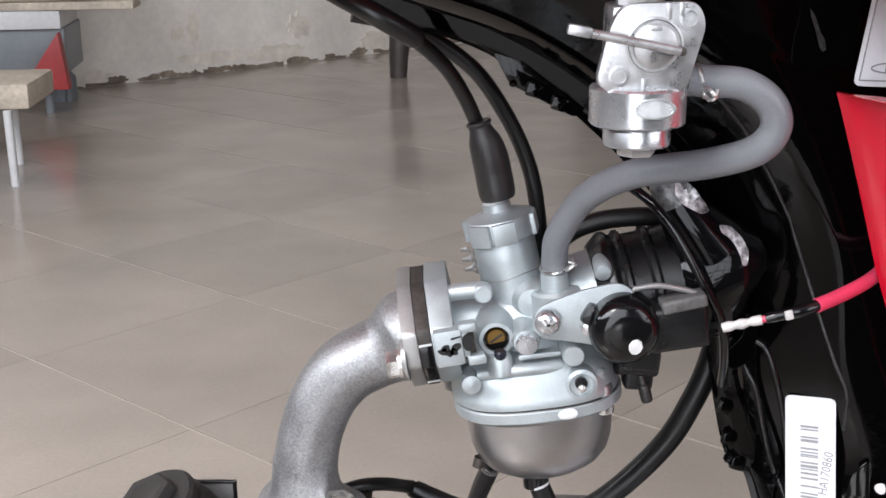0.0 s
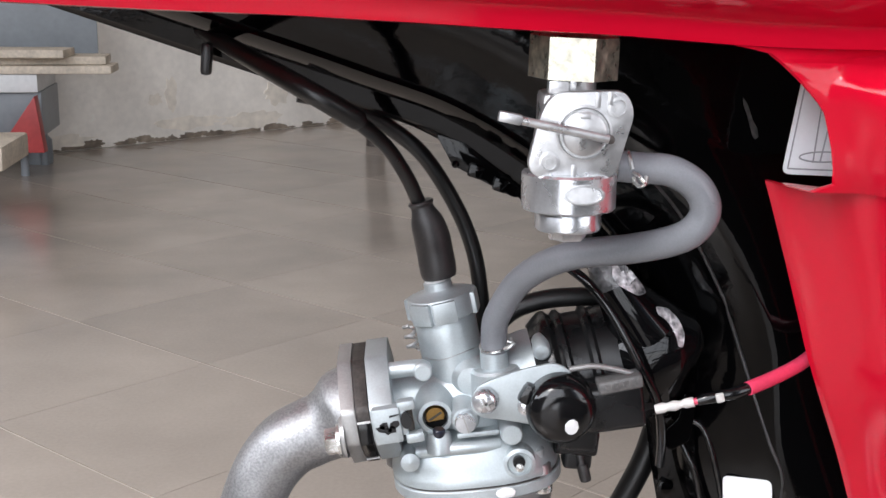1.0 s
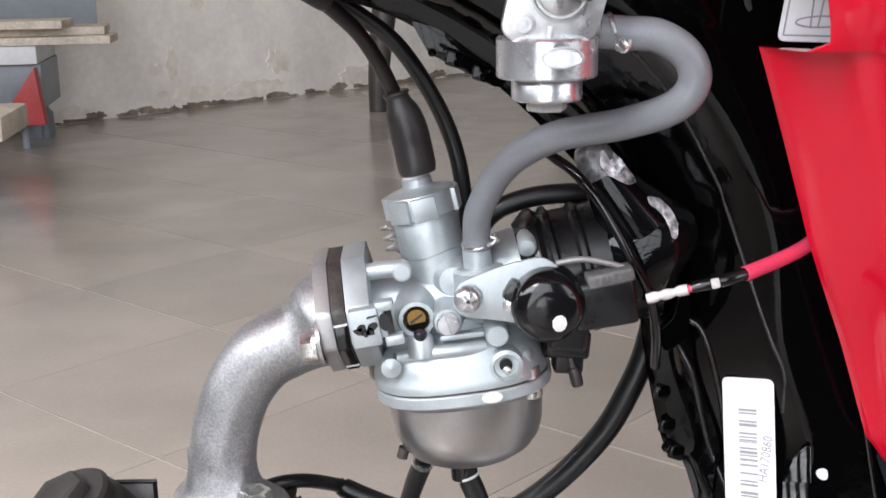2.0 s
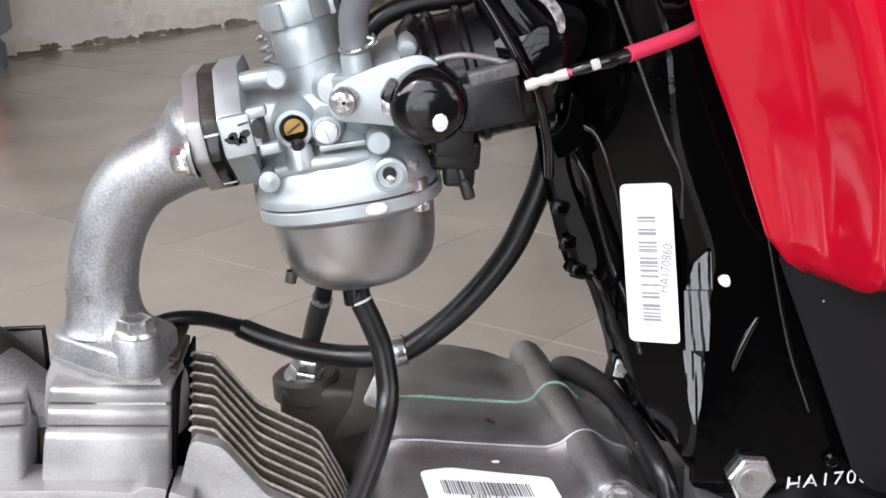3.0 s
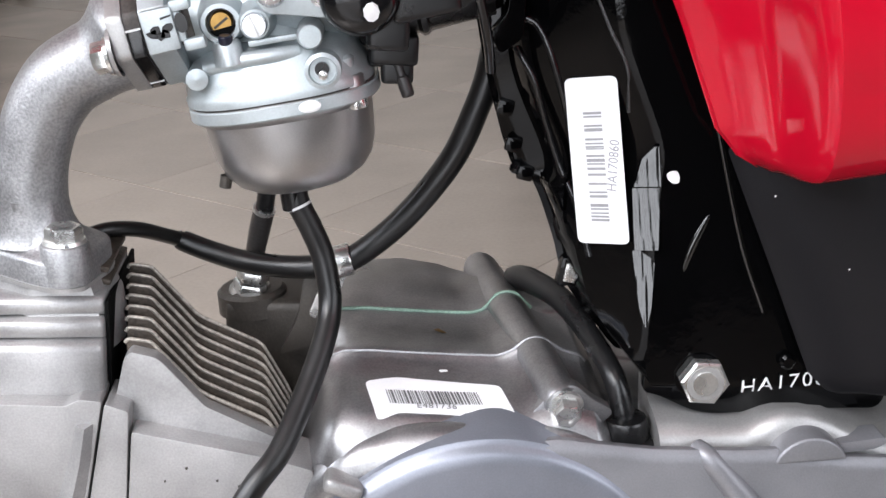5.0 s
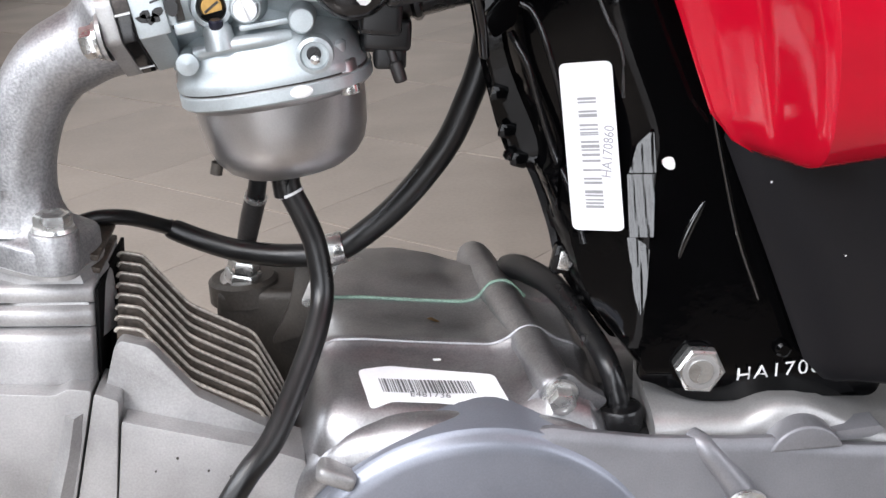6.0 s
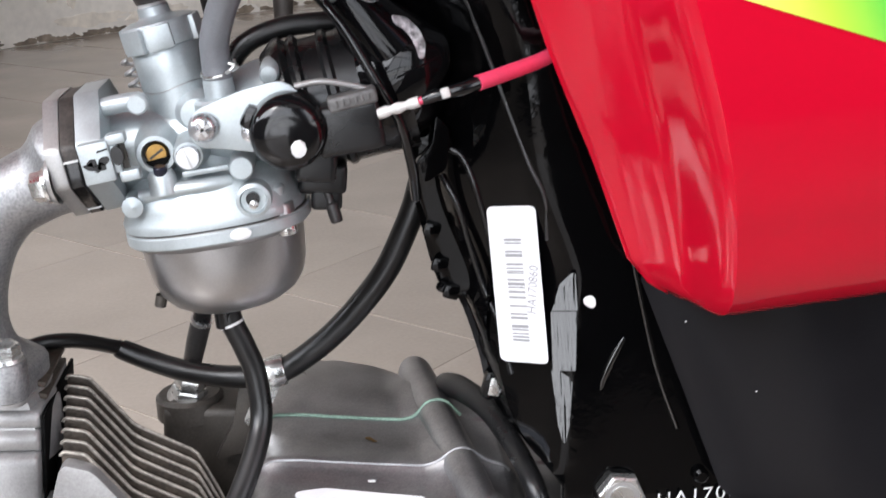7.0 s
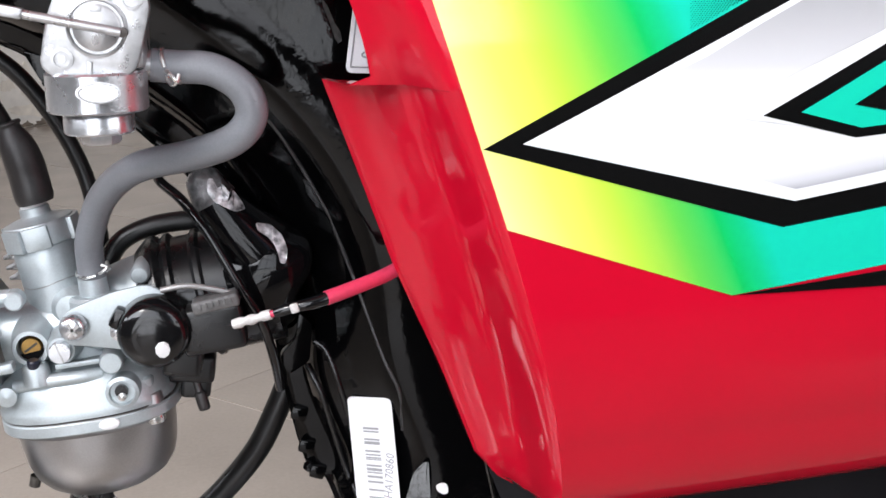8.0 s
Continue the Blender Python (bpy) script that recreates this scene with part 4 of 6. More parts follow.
# ---- crankcase ----
CASE_LINE = [(0.590, 0.372), (0.566, 0.3930), (0.548, 0.4060), (0.535, 0.4115), (0.520, 0.4140), (0.500, 0.4140), (0.4750, 0.4130), (0.4745, 0.4128), (0.4735, 0.4118), (0.4730, 0.4116), (0.4400, 0.4118), (0.4365, 0.4121), (0.4345, 0.4108),
             (0.4325, 0.4085), (0.4200, 0.4070), (0.4050, 0.4030), (0.3985, 0.3985), (0.3950, 0.3900), (0.3940, 0.360), (0.394, 0.262)]
case_rows = []
CASE_RUN = ((0.0170, -0.060, 0.014), (0.0240, -0.040, 0.009), (0.0290, -0.024, 0.006), (0.0340, -0.0105, 0.003), (0.0390, 0.0012, 0.001), (0.0450, 0.0040, 0), (0.0550, 0.0034, 0), (0.0700, 0.0012, 0), (0.0850, -0.0008, 0),
                  (0.1000, -0.0026, 0), (0.1150, -0.0034, 0), (0.1300, -0.0048, 0), (0.1345, -0.0100, 0.001), (0.1390, -0.0240, 0.003), (0.1700, -0.0300, 0.004), (0.2200, -0.0320, 0.004), (0.2800, -0.034, 0.004))


def boss_rise(x, y):
    """The broad fillet that carries the bolt boss across the case."""
    off = abs(x - (0.1192 - 0.150 * (y - 0.4055))) / 0.016
    return 0.0048 * (0.5 + 0.5 * math.cos(math.pi * min(off, 1))) * min(1, max(0, (0.532 - y) / 0.012)) * min(1, max(0, (y - 0.398) / 0.010))


for x in sorted([r[0] for r in CASE_RUN] + [0.0880 + 0.0026 * k for k in range(19)]):
    dz = lerp_table([(r[0], r[1]) for r in CASE_RUN], x)
    dy = lerp_table([(r[0], r[2]) for r in CASE_RUN], x)
    case_rows.append([(x, y + dy * (0.5 - y) / 0.1 if y < 0.5 else y, max(z + dz + boss_rise(x, y) - (min(0.012, 0.007 * ((x - 0.070) / 0.030) ** 2) if y > 0.515 else 0), 0.262)) for y, z in CASE_LINE])
case_bm = loft(case_rows, closed=False)
crankcase = part("crankcase", case_bm, CASE, bike, "grey cast-alloy crankcase with oily joints", 45)
case_tree = tree_of(crankcase)
part("crankcase_floor", block(0.262, 0.196, 0.012, pose(0.1490, 0.4920, 0.262), 0.004), CASE, crankcase)
# bolt boss that crosses the case, and its bolt
boss = part("bolt_boss", tube([(0.1030, 0.5235, 0.4095, 0.0062), (0.1036, 0.5180, 0.4098, 0.0074), (0.1085, 0.474, 0.4102, 0.0075), (0.1135, 0.440, 0.4082, 0.0072), (0.1180, 0.412, 0.4045, 0.0068), (0.1195, 0.4055, 0.4030, 0.0066)], None, 24), CASE, crankcase)
joint_tree = tree_of(crankcase, boss)


def joint_path(x0, x1, y, gap):
    """A line across the case and over the boss, at one depth."""
    pts = []
    for k in range(30):
        x = x0 + (x1 - x0) * k / 29
        pts.append((x, y, joint_tree.ray_cast(Vector((x, y, 0.6)), Vector((0, 0, -1)))[0].z + gap))
    return pts


part("gasket_line", tube(joint_path(0.0395, 0.1180, 0.4738, 0.0001), 0.0007, 8, 2), GREEN_GASKET, crankcase, "green gasket edge")
part("joint_edge", tube(joint_path(0.0400, 0.1320, 0.4358, -0.0002), 0.0008, 8, 2), CASE, crankcase)
ear = slab(rounded([(0.1070, 0.3990), (0.1170, 0.4090), (0.1235, 0.4100), (0.1290, 0.4040), (0.1370, 0.3985), (0.1310, 0.3935), (0.1180, 0.3935)], 0.003), 0.006, pose(0, 0.4050, 0), 0.0012)
part("bolt_ear", ear, CASE, crankcase)
cb = part("case_bolt", hexagon(0.0085, 0.0055, facing(0.1200, 0.4035, 0.4025, 12, 12), 0.2), ZINC_PLATE, bike, "zinc-plated crankcase bolt")
part("bolt_flange", turned([(0.0035, 0), (0.0062, 0), (0.0060, 0.0014), (0.0035, 0.0016)], facing(0.1200, 0.4048, 0.4025, 12, 12), 28), ZINC_PLATE, cb)

# sticker with a bar code


def laid(outline, tree, gap, cuts=5):
    """A film laid on the upper slope of the case: the outline is in x and a slope coordinate that falls towards the rider."""
    bm = bmesh.new()
    bm.faces.new([bm.verts.new((x, s, 0)) for x, s in outline])
    bmesh.ops.triangulate(bm, faces=bm.faces)
    for _ in range(cuts):
        long = [e for e in bm.edges if e.calc_length() > 0.005]
        if long:
            bmesh.ops.subdivide_edges(bm, edges=long, cuts=1)
            bmesh.ops.triangulate(bm, faces=[f for f in bm.faces if len(f.verts) > 3])
    for v in bm.verts:
        hit, normal = tree.ray_cast(Vector((v.co.x, v.co.y, 0.6)), Vector((0, 0, -1)))[:2]
        v.co = hit + Vector((0, -0.35, 0.94)) * gap if hit else v.co
    return bm


TAG = [(0.0530, 0.4190), (0.0995, 0.4195), (0.1035, 0.4035), (0.0565, 0.4015)]
tag = part("engine_sticker", laid(rounded([TAG[0], (0.0640, 0.4225), *TAG[1:3], (0.0790, 0.4045), (0.0640, 0.4045), TAG[3]], 0.0020), case_tree, 0.0004), WHITE_PAPER, crankcase, "white bar-code sticker")
bar_rng, a = random.Random(3), 0.13
while a < 0.80:
    b = a + bar_rng.choice((0.006, 0.006, 0.010, 0.016))
    part("bar", laid([tuple(in_quad(TAG, *p)) for p in ((a, 0.24), (b, 0.24), (b, 0.62), (a, 0.62))], case_tree, 0.0008, 2), DARK_INK, tag)
    a = b + bar_rng.choice((0.006, 0.008, 0.012))
txt = lettering("E481736", 0.0036, pose(0.0768, 0.4078, 0.5), space=1.1)
for v in txt.verts:
    hit = case_tree.ray_cast(Vector((v.co.x, v.co.y, 0.6)), Vector((0, 0, -1)))[0]
    if hit:
        v.co = hit + Vector((0, -0.0004, 0.0008))
part("sticker_number", txt, DARK_INK, tag)
part("paint_speck", laid(rounded([(0.0790, 0.4285), (0.0820, 0.4290), (0.0822, 0.4275), (0.0795, 0.4270)], 0.0006, 3), case_tree, 0.0004, 1), PAINT_FLECK, crankcase)
part("rust_speck", laid(rounded([(0.0790, 0.4560), (0.0825, 0.4530), (0.0840, 0.4535), (0.0810, 0.4575)], 0.0006, 3), case_tree, 0.0004, 1), BRASS, crankcase)

# ---- round generator cover ----
gen = part("generator_cover", turned([(0, 0.0042), (0.0600, 0.0042), (0.0632, 0.0038), (0.0646, 0.0028), (0.0656, 0.0014), (0.0666, 0.0004), (0.0676, 0.0000), (0.0681, -0.0016), (0.0684, -0.020)],
                                     facing(0.0885, 0.3908, 0.3335, 0, 2), 128, False), COVER, bike, "blue-grey painted round generator cover")
shoulder = part("cover_shoulder", tube([(0.0290, 0.4090, 0.3600, 0.0090), (0.0380, 0.4040, 0.3790, 0.0095), (0.0490, 0.4005, 0.3885, 0.0095), (0.0640, 0.3990, 0.3935, 0.0088), (0.0820, 0.3985, 0.3945, 0.0078), (0.1020, 0.3990, 0.3925, 0.0072), (0.1180, 0.4000, 0.3895, 0.0068), (0.1300, 0.4010, 0.3860, 0.0062)], None, 28), CASE, gen)
body_rows = []
for x, z in ((0.0900, 0.3950), (0.1000, 0.3972), (0.1150, 0.3976), (0.1280, 0.3948), (0.1470, 0.3910), (0.1750, 0.3880), (0.1880, 0.3872), (0.2100, 0.3825), (0.2270, 0.3805), (0.2700, 0.3740)):
    body_rows.append([(x, y, z + dz) for y, dz in ((0.4060, -0.0130), (0.3990, -0.0090), (0.3950, -0.0024), (0.3930, 0.0000), (0.3898, 0.0004), (0.3882, -0.0012), (0.3874, -0.0040), (0.3868, -0.1000), (0.4060, -0.1000))])
part("engine_side_cover", loft(body_rows), SIDE_PAINT, gen, "grey painted engine side cover", 45)
crescent = [(0.1990 + 0.0132 * math.cos(radians(a)), 0.3788 + 0.0132 * math.sin(radians(a))) for a in range(20, 161, 7)]
part("cover_boss", slab(crescent, 0.0130, pose(0, 0.3870, 0), 0.0018, 3), SIDE_PAINT, gen)
part("cover_rib", tube([(0.1620, 0.3950, 0.3880, 0.0034), (0.1650, 0.3905, 0.3862, 0.0040), (0.1705, 0.3888, 0.3795, 0.0042), (0.1765, 0.3880, 0.3710, 0.0050), (0.1780, 0.3876, 0.3660, 0.0058)], None, 20, 5), SIDE_PAINT, gen)
cover_bolt = part("cover_bolt", hexagon(0.0088, 0.0050, facing(0.1778, 0.3815, 0.3665, 6, 8), 0.2), ZINC_PLATE, gen, "zinc-plated flange bolt")
part("bolt_flange", turned([(0.003, 0), (0.0072, 0), (0.0070, 0.0012), (0.003, 0.0016)], facing(0.1778, 0.3828, 0.3665, 6, 8), 28), ZINC_PLATE, cover_bolt)
part("cover_tongue", slab(rounded([(0.2090, 0.3862), (0.2260, 0.3872), (0.2275, 0.3852), (0.2230, 0.3832), (0.2120, 0.3826)], 0.0008, 3), 0.010, pose(0, 0.3925, 0), 0.0008), SIDE_PAINT, gen)
rail_rows = []
for x, z, lift in ((0.1500, 0.3700, 0.004), (0.1504, 0.3928, 0.004), (0.1650, 0.3915, 0.0022), (0.1795, 0.3902, 0.0022), (0.1850, 0.3930, 0.001), (0.1920, 0.3960, -0.001), (0.2010, 0.3952, -0.001), (0.2090, 0.3920, 0.001), (0.2170, 0.3870, 0.003), (0.2270, 0.3822, 0.002), (0.2600, 0.3780, 0)):
    rail_rows.append([(x, y, z + dz) for y, dz in ((0.4300, lift + 0.004), (0.4120, lift), (0.4030, 0.0006 + lift * 0.4), (0.3995, 0.0002), (0.3972, -0.0016), (0.3962, -0.0050), (0.3960, -0.0300), (0.4300, -0.0300))])
part("upper_rail", loft(rail_rows), FLANGE, gen, "", 45)
part("cover_ear", block(0.0130, 0.010, 0.0055, pose(0.0440, 0.3890, 0.3885, 0, 26, 0), 0.0022, 3), SILVER, gen)

# ---- clutch lever bracket behind the cylinder ----
lug = part("cable_bracket", block(0.036, 0.030, 0.050, pose(0.0170, 0.4930, 0.3945, 0, 4, 0), 0.004, 3), DARK_CAST, bike, "oily dark cast cable bracket")
part("bracket_ear", turned([(0.0135, 0), (0.0135, 0.008), (0.0120, 0.0095), (0, 0.0096)], pose(0.0105, 0.4900, 0.4125), 32, False), DARK_CAST, lug)
part("bracket_arm", slab(rounded([(0.0200, 0.4000), (0.0290, 0.4160), (0.0330, 0.4350), (0.0400, 0.4340), (0.0400, 0.4050)], 0.003), 0.004, pose(0, 0.4700, 0), 0.001), DARK_CAST, lug)
adjust = part("cable_adjuster", tube([(0.0108, 0.4860, 0.4270, 0.0036), (0.0135, 0.4830, 0.4360, 0.0036), (0.0170, 0.4785, 0.4480, 0.0040), (0.0200, 0.4740, 0.4575, 0.0040)], None, 18, 4), CAP_GREY, bike, "plated cable adjuster with two nuts")
tip = pose(0.0105, 0.4865, 0.4215) @ pose(0, 0, 0, 12, 14, 0)
part("nut", hexagon(0.0125, 0.0050, tip, 0.2), ZINC_PLATE, adjust)
part("nut", hexagon(0.0110, 0.0045, tip @ pose(0, 0, 0.0058), 0.2), ZINC_PLATE, adjust)
part("washer", turned([(0.003, 0), (0.0085, 0), (0.0085, 0.0012), (0.003, 0.0012)], tip @ pose(0, 0, -0.0012), 28), ZINC_PLATE, adjust)
part("adjuster_boot", tube([(0.0202, 0.4738, 0.4580, 0.0034), (0.0225, 0.4700, 0.4680, 0.0034), (0.0250, 0.4650, 0.4820, 0.0034), (0.0270, 0.462, 0.500, 0.0034)], None, 18, 4), RUBBER, adjust, "black rubber cable sleeve")
part("crimp_ring", tube([(0.0199, 0.4742, 0.4572), (0.0203, 0.4737, 0.4584)], 0.0043, 18, 2), ZINC_PLATE, adjust)

# ---- centre stand ----
stand = part("stand", tube([(0.060, 0.395, 0.275), (0.110, 0.350, 0.150), (0.150, 0.320, 0.011)], 0.011, 16), GLOSS_BLACK, bike, "black steel centre stand")
part("stand_leg", tube([(0.060, 0.500, 0.275), (0.110, 0.560, 0.150), (0.150, 0.590, 0.011)], 0.011, 16), GLOSS_BLACK, stand)

# ---- carburettor ----
LEAN_C = 12.0
CARB = pose(0.0203, 0.4320, 0.5370) @ pose(0, 0, 0, 0, -LEAN_C, 0)     # x along the bore, y away, z up the slide
CHAMBER = pose(0.0200, 0.4320, 0.5390) @ pose(0, 0, 0, 0, -6.0, 0)   # the float chamber hangs more upright
ALONG = pose(0, 0, 0, 0, 90, 0)                                        # turns +z to the bore's +x


def on_carb(x, y, z):
    return CARB @ pose(x, y, z)


def on_chamber(x, y, z):
    return CHAMBER @ pose(x, y, z)


def carb_front(x, y, z, lean=0.0):
    return CARB @ facing(x, y, z, lean)


carb_bm = turned([(0.0105, -0.012), (0.0118, -0.004), (0.0114, 0.004), (0.0112, 0.022), (0.0112, 0.0300), (0.0105, 0.0312)], on_carb(0.0085, 0, 0), 44)
add_to(carb_bm, turned([(0.0150, -0.0245), (0.0140, -0.0140), (0.0132, -0.004), (0.0135, 0.008), (0.0150, 0.016), (0.0165, 0.026), (0.0180, 0.034), (0.0180, 0.044)], CARB @ ALONG, 44))
carburettor = part("carburettor", carb_bm, ZINC, bike, "pale die-cast carburettor with a grey float bowl")

# float chamber lid
lid_rows = [superellipse(0.0112, 0.0005, z, a, b, 2.7, 56) for z, a, b in
            ((-0.0278, 0.0304, 0.0272), (-0.0258, 0.0306, 0.0274), (-0.0248, 0.0300, 0.0270), (-0.0210, 0.0290, 0.0262), (-0.0170, 0.0278, 0.0250), (-0.0140, 0.0258, 0.0230),
             (-0.0118, 0.0220, 0.0195), (-0.0100, 0.0165, 0.0150), (-0.0020, 0.0120, 0.0125))]
lid_bm = loft(lid_rows)
lid_bm.transform(CHAMBER)
part("chamber_lid", lid_bm, ZINC, carburettor)
part("lid_rib", tube([(CHAMBER @ Vector(p)) for p in ((-0.0090, -0.0195, -0.0152), (0.0010, -0.0222, -0.0140), (0.0120, -0.0226, -0.0140), (0.0200, -0.0205, -0.0146))], 0.0024, 18), ZINC, carburettor)
# float bowl
bowl_rows = [superellipse(0.0118, 0.0005, z, a, b, p, 56) for z, a, b, p in
             ((-0.0284, 0.0304, 0.0274, 2.7), (-0.0326, 0.0304, 0.0274, 2.7), (-0.0338, 0.0296, 0.0266, 2.6), (-0.0350, 0.0276, 0.0250, 2.4), (-0.0420, 0.0270, 0.0245, 2.3), (-0.0485, 0.0262, 0.0238, 2.2),
              (-0.0535, 0.0246, 0.0224, 2.1), (-0.0575, 0.0216, 0.0196, 2.0), (-0.0602, 0.0172, 0.0156, 2.0), (-0.0616, 0.0110, 0.0100, 2.0), (-0.0620, 0.0040, 0.0040, 2.0))]
bowl_bm = loft(bowl_rows)
bowl_bm.transform(CHAMBER)
bowl = part("float_bowl", bowl_bm, BOWL, carburettor, "matt grey float bowl")
rim_bm = loft([superellipse(0.0118, 0.0005, z, a, b, 2.7, 56) for z, a, b in ((-0.0286, 0.0306, 0.0276), (-0.0290, 0.0310, 0.0280), (-0.0324, 0.0310, 0.0280), (-0.0330, 0.0304, 0.0274))])
rim_bm.transform(CHAMBER)
part("bowl_rim", rim_bm, ZINC, bowl)
part("bowl_gasket", (lambda b: (b.transform(CHAMBER), b)[1])(loft([superellipse(0.0113, 0.0005, z, 0.0297, 0.0267, 2.7, 56) for z in (-0.0285, -0.0277)])), DARK_CAST, carburettor)
for x, y, z in ((0.0345, -0.0172, -0.0295), (-0.0170, 0.0185, -0.0305)):
    part("bowl_lug", turned([(0.0050, -0.0036), (0.0056, -0.0030), (0.0056, 0.0040), (0.0050, 0.0048), (0, 0.0049)], on_chamber(x - 0.0018 if x > 0 else x, y + 0.0018 if x > 0 else y, z), 28, False), BOWL, carburettor)
    part("lug_cap", turned([(0.0038, 0), (0.0038, 0.0050), (0.0030, 0.0060), (0, 0.0061)], on_chamber(x - 0.0022, y + 0.001, z + 0.0050), 28, False), ZINC, carburettor)
    part("bowl_screw", turned([(0.0034, -0.0016), (0.0036, -0.0004), (0.0034, 0.0012), (0, 0.0012)][::-1], on_chamber(x, y, z - 0.0044), 22, False), ZINC_PLATE, carburettor)
part("bowl_nub", turned([(0.0020, 0), (0.0020, 0.004), (0, 0.0042)], on_chamber(-0.0120, -0.006, -0.0530) @ pose(0, 0, 0, 180, 20, 0), 16, False), DARK_CAST, carburettor)
part("white_tab", turned([(0.0031, -0.001), (0.0030, 0.0006), (0.0022, 0.0010), (0, 0.0011)], CHAMBER @ facing(0.0205, -0.0272, -0.0305) @ Matrix.Diagonal((1.15, 0.62, 1, 1)), 18, False), PAINT_FLECK, carburettor, "white paint mark")

# slide cap with its lugs, and the cable neck
cap_m = on_carb(0.0085, 0, 0.0300)
cap = part("slide_cap", turned([(0.0108, 0), (0.0122, 0.0008), (0.0122, 0.0074), (0.0116, 0.0084), (0.0090, 0.0092), (0.0060, 0.0096), (0.0052, 0.0104), (0.0050, 0.0130), (0.0046, 0.0134), (0, 0.0135)], cap_m, 48, False), ZINC, carburettor)
for turn_deg in (230.5, 273.5, 350.5, 33.5, 110.5, 153.5):
    a = radians(turn_deg)
    part("cap_lug", block(0.0022, 0.0086, 0.0080, cap_m @ pose(0.0120 * math.cos(a), 0.0120 * math.sin(a), 0.0040, 0, 0, turn_deg), 0.0008), ZINC, cap)
part("cap_neck", turned([(0.0044, 0), (0.0044, 0.0060), (0.0040, 0.0066), (0, 0.0066)], cap_m @ pose(0, 0, 0.0125), 28, False), WHITE_PAINT, cap, "bright cable neck")
part("casting_line", tube([CARB @ Vector((0.0085 + 0.01125 * math.sin(radians(a)), -0.01125 * math.cos(radians(a)), 0.0175 + 0.0006 * math.sin(radians(3 * a)))) for a in range(-60, 61, 20)], 0.0002, 6, 3), BOWL, carburettor)

# inlet flange, insulator
def lozenge(half_y, half_z, nose=0.0062, top=0.0115):
    """A two-bolt flange: a blunt nose at front and back, level top and foot."""
    return rounded([(-half_y, -nose), (-half_y, nose), (-top, half_z), (top, half_z), (half_y, nose), (half_y, -nose), (top, -half_z), (-top, -half_z)], 0.0016, 3)


FLANGE_M = pose(0.0203, 0.4320, 0.5400) @ pose(0, 0, 0, 0, -9.0, 0)


def flange_plate(x0, x1, half_y, half_z, bevel=0.0008):
    """A flange across the bore, between two stations of it."""
    turn = FLANGE_M @ pose(x0, 0, 0) @ pose(0, 0, 0, 0, 0, -90)
    return slab(lozenge(half_y, half_z), x1 - x0, turn, bevel)


def on_flange(x, y, z):
    return FLANGE_M @ pose(x, y, z)


part("inlet_flange", flange_plate(-0.0240, -0.0158, 0.0284, 0.0196, 0.0006), ZINC, carburettor)
part("flange_pad", block(0.0096, 0.0070, 0.0128, on_flange(-0.0184, -0.0283, 0.0002), 0.0007), ZINC, carburettor)
ink_rng = random.Random(8)
for k in range(5):
    x, z = -0.0208 + 0.0013 * k, -0.0004 + 0.0010 * math.sin(1.9 * k)
    blot = rounded([(r * math.cos(a), r * math.sin(a) * 0.8) for a, r in ((2 * math.pi * j / 7, 0.0011 + 0.0013 * ink_rng.random()) for j in range(7))], 0.0002, 2)
    part("ink_mark", slab(blot, 0.0004, on_flange(x, -0.0321, z)), RUBBER, carburettor, "smudged black ink mark")
part("ink_mark", slab(rounded([(-0.0019, -0.0004), (0.0016, 0.0001), (0.0017, 0.0006), (-0.0018, 0.0003)], 0.0002, 2), 0.0004, on_flange(-0.0155, -0.0321, 0.0037)), RUBBER, carburettor, "smudged black ink mark")
# the drilled gap beside the pad, bridged by a spring
part("flange_gap", block(0.0042, 0.0012, 0.0120, on_flange(-0.0115, -0.0270, 0.0000), 0.0004), DARK_CAST, carburettor)
part("flange_nut", block(0.0062, 0.0050, 0.0034, on_flange(-0.0112, -0.0285, 0.0062), 0.0010), ZINC, carburettor)
part("flange_nut", block(0.0064, 0.0050, 0.0036, on_flange(-0.0096, -0.0285, -0.0058), 0.0010), ZINC, carburettor)
part("gap_pin", block(0.0026, 0.0040, 0.0090, on_flange(-0.0128, -0.0280, 0.0000), 0.0006), ZINC, carburettor)
part("gap_hole", turned([(0.0016, 0), (0.0016, 0.0008), (0, 0.0008)], FLANGE_M @ facing(-0.0118, -0.0306, 0.0012) @ Matrix.Diagonal((1.2, 1.9, 1, 1)), 14, False), RUBBER, carburettor)
insulator = part("insulator", flange_plate(-0.0288, -0.0242, 0.0278, 0.0190, 0.0003), FIBRE, bike, "brown-grey fibre insulator block with a black lower edge")
seal_turn = FLANGE_M @ pose(-0.0286, 0, 0) @ pose(0, 0, 0, 0, 0, -90)
seal_line = [(0.0285, 0.0016), (0.0285, -0.0066), (0.0126, -0.0190), (0.0100, -0.0184), (0.0262, -0.0056), (0.0262, 0.0016)]
part("insulator_seal", slab(seal_line, 0.0042, seal_turn, 0.0002), SHINY_PLASTIC, insulator, "shiny black edge seal")
for z0, y0 in ((0.0017, -0.0285), (-0.0168, -0.0152)):
    part("seal_tick", block(0.0046, 0.0008, 0.0006, on_flange(-0.0265, y0, z0)), WHITE_PAINT, insulator)

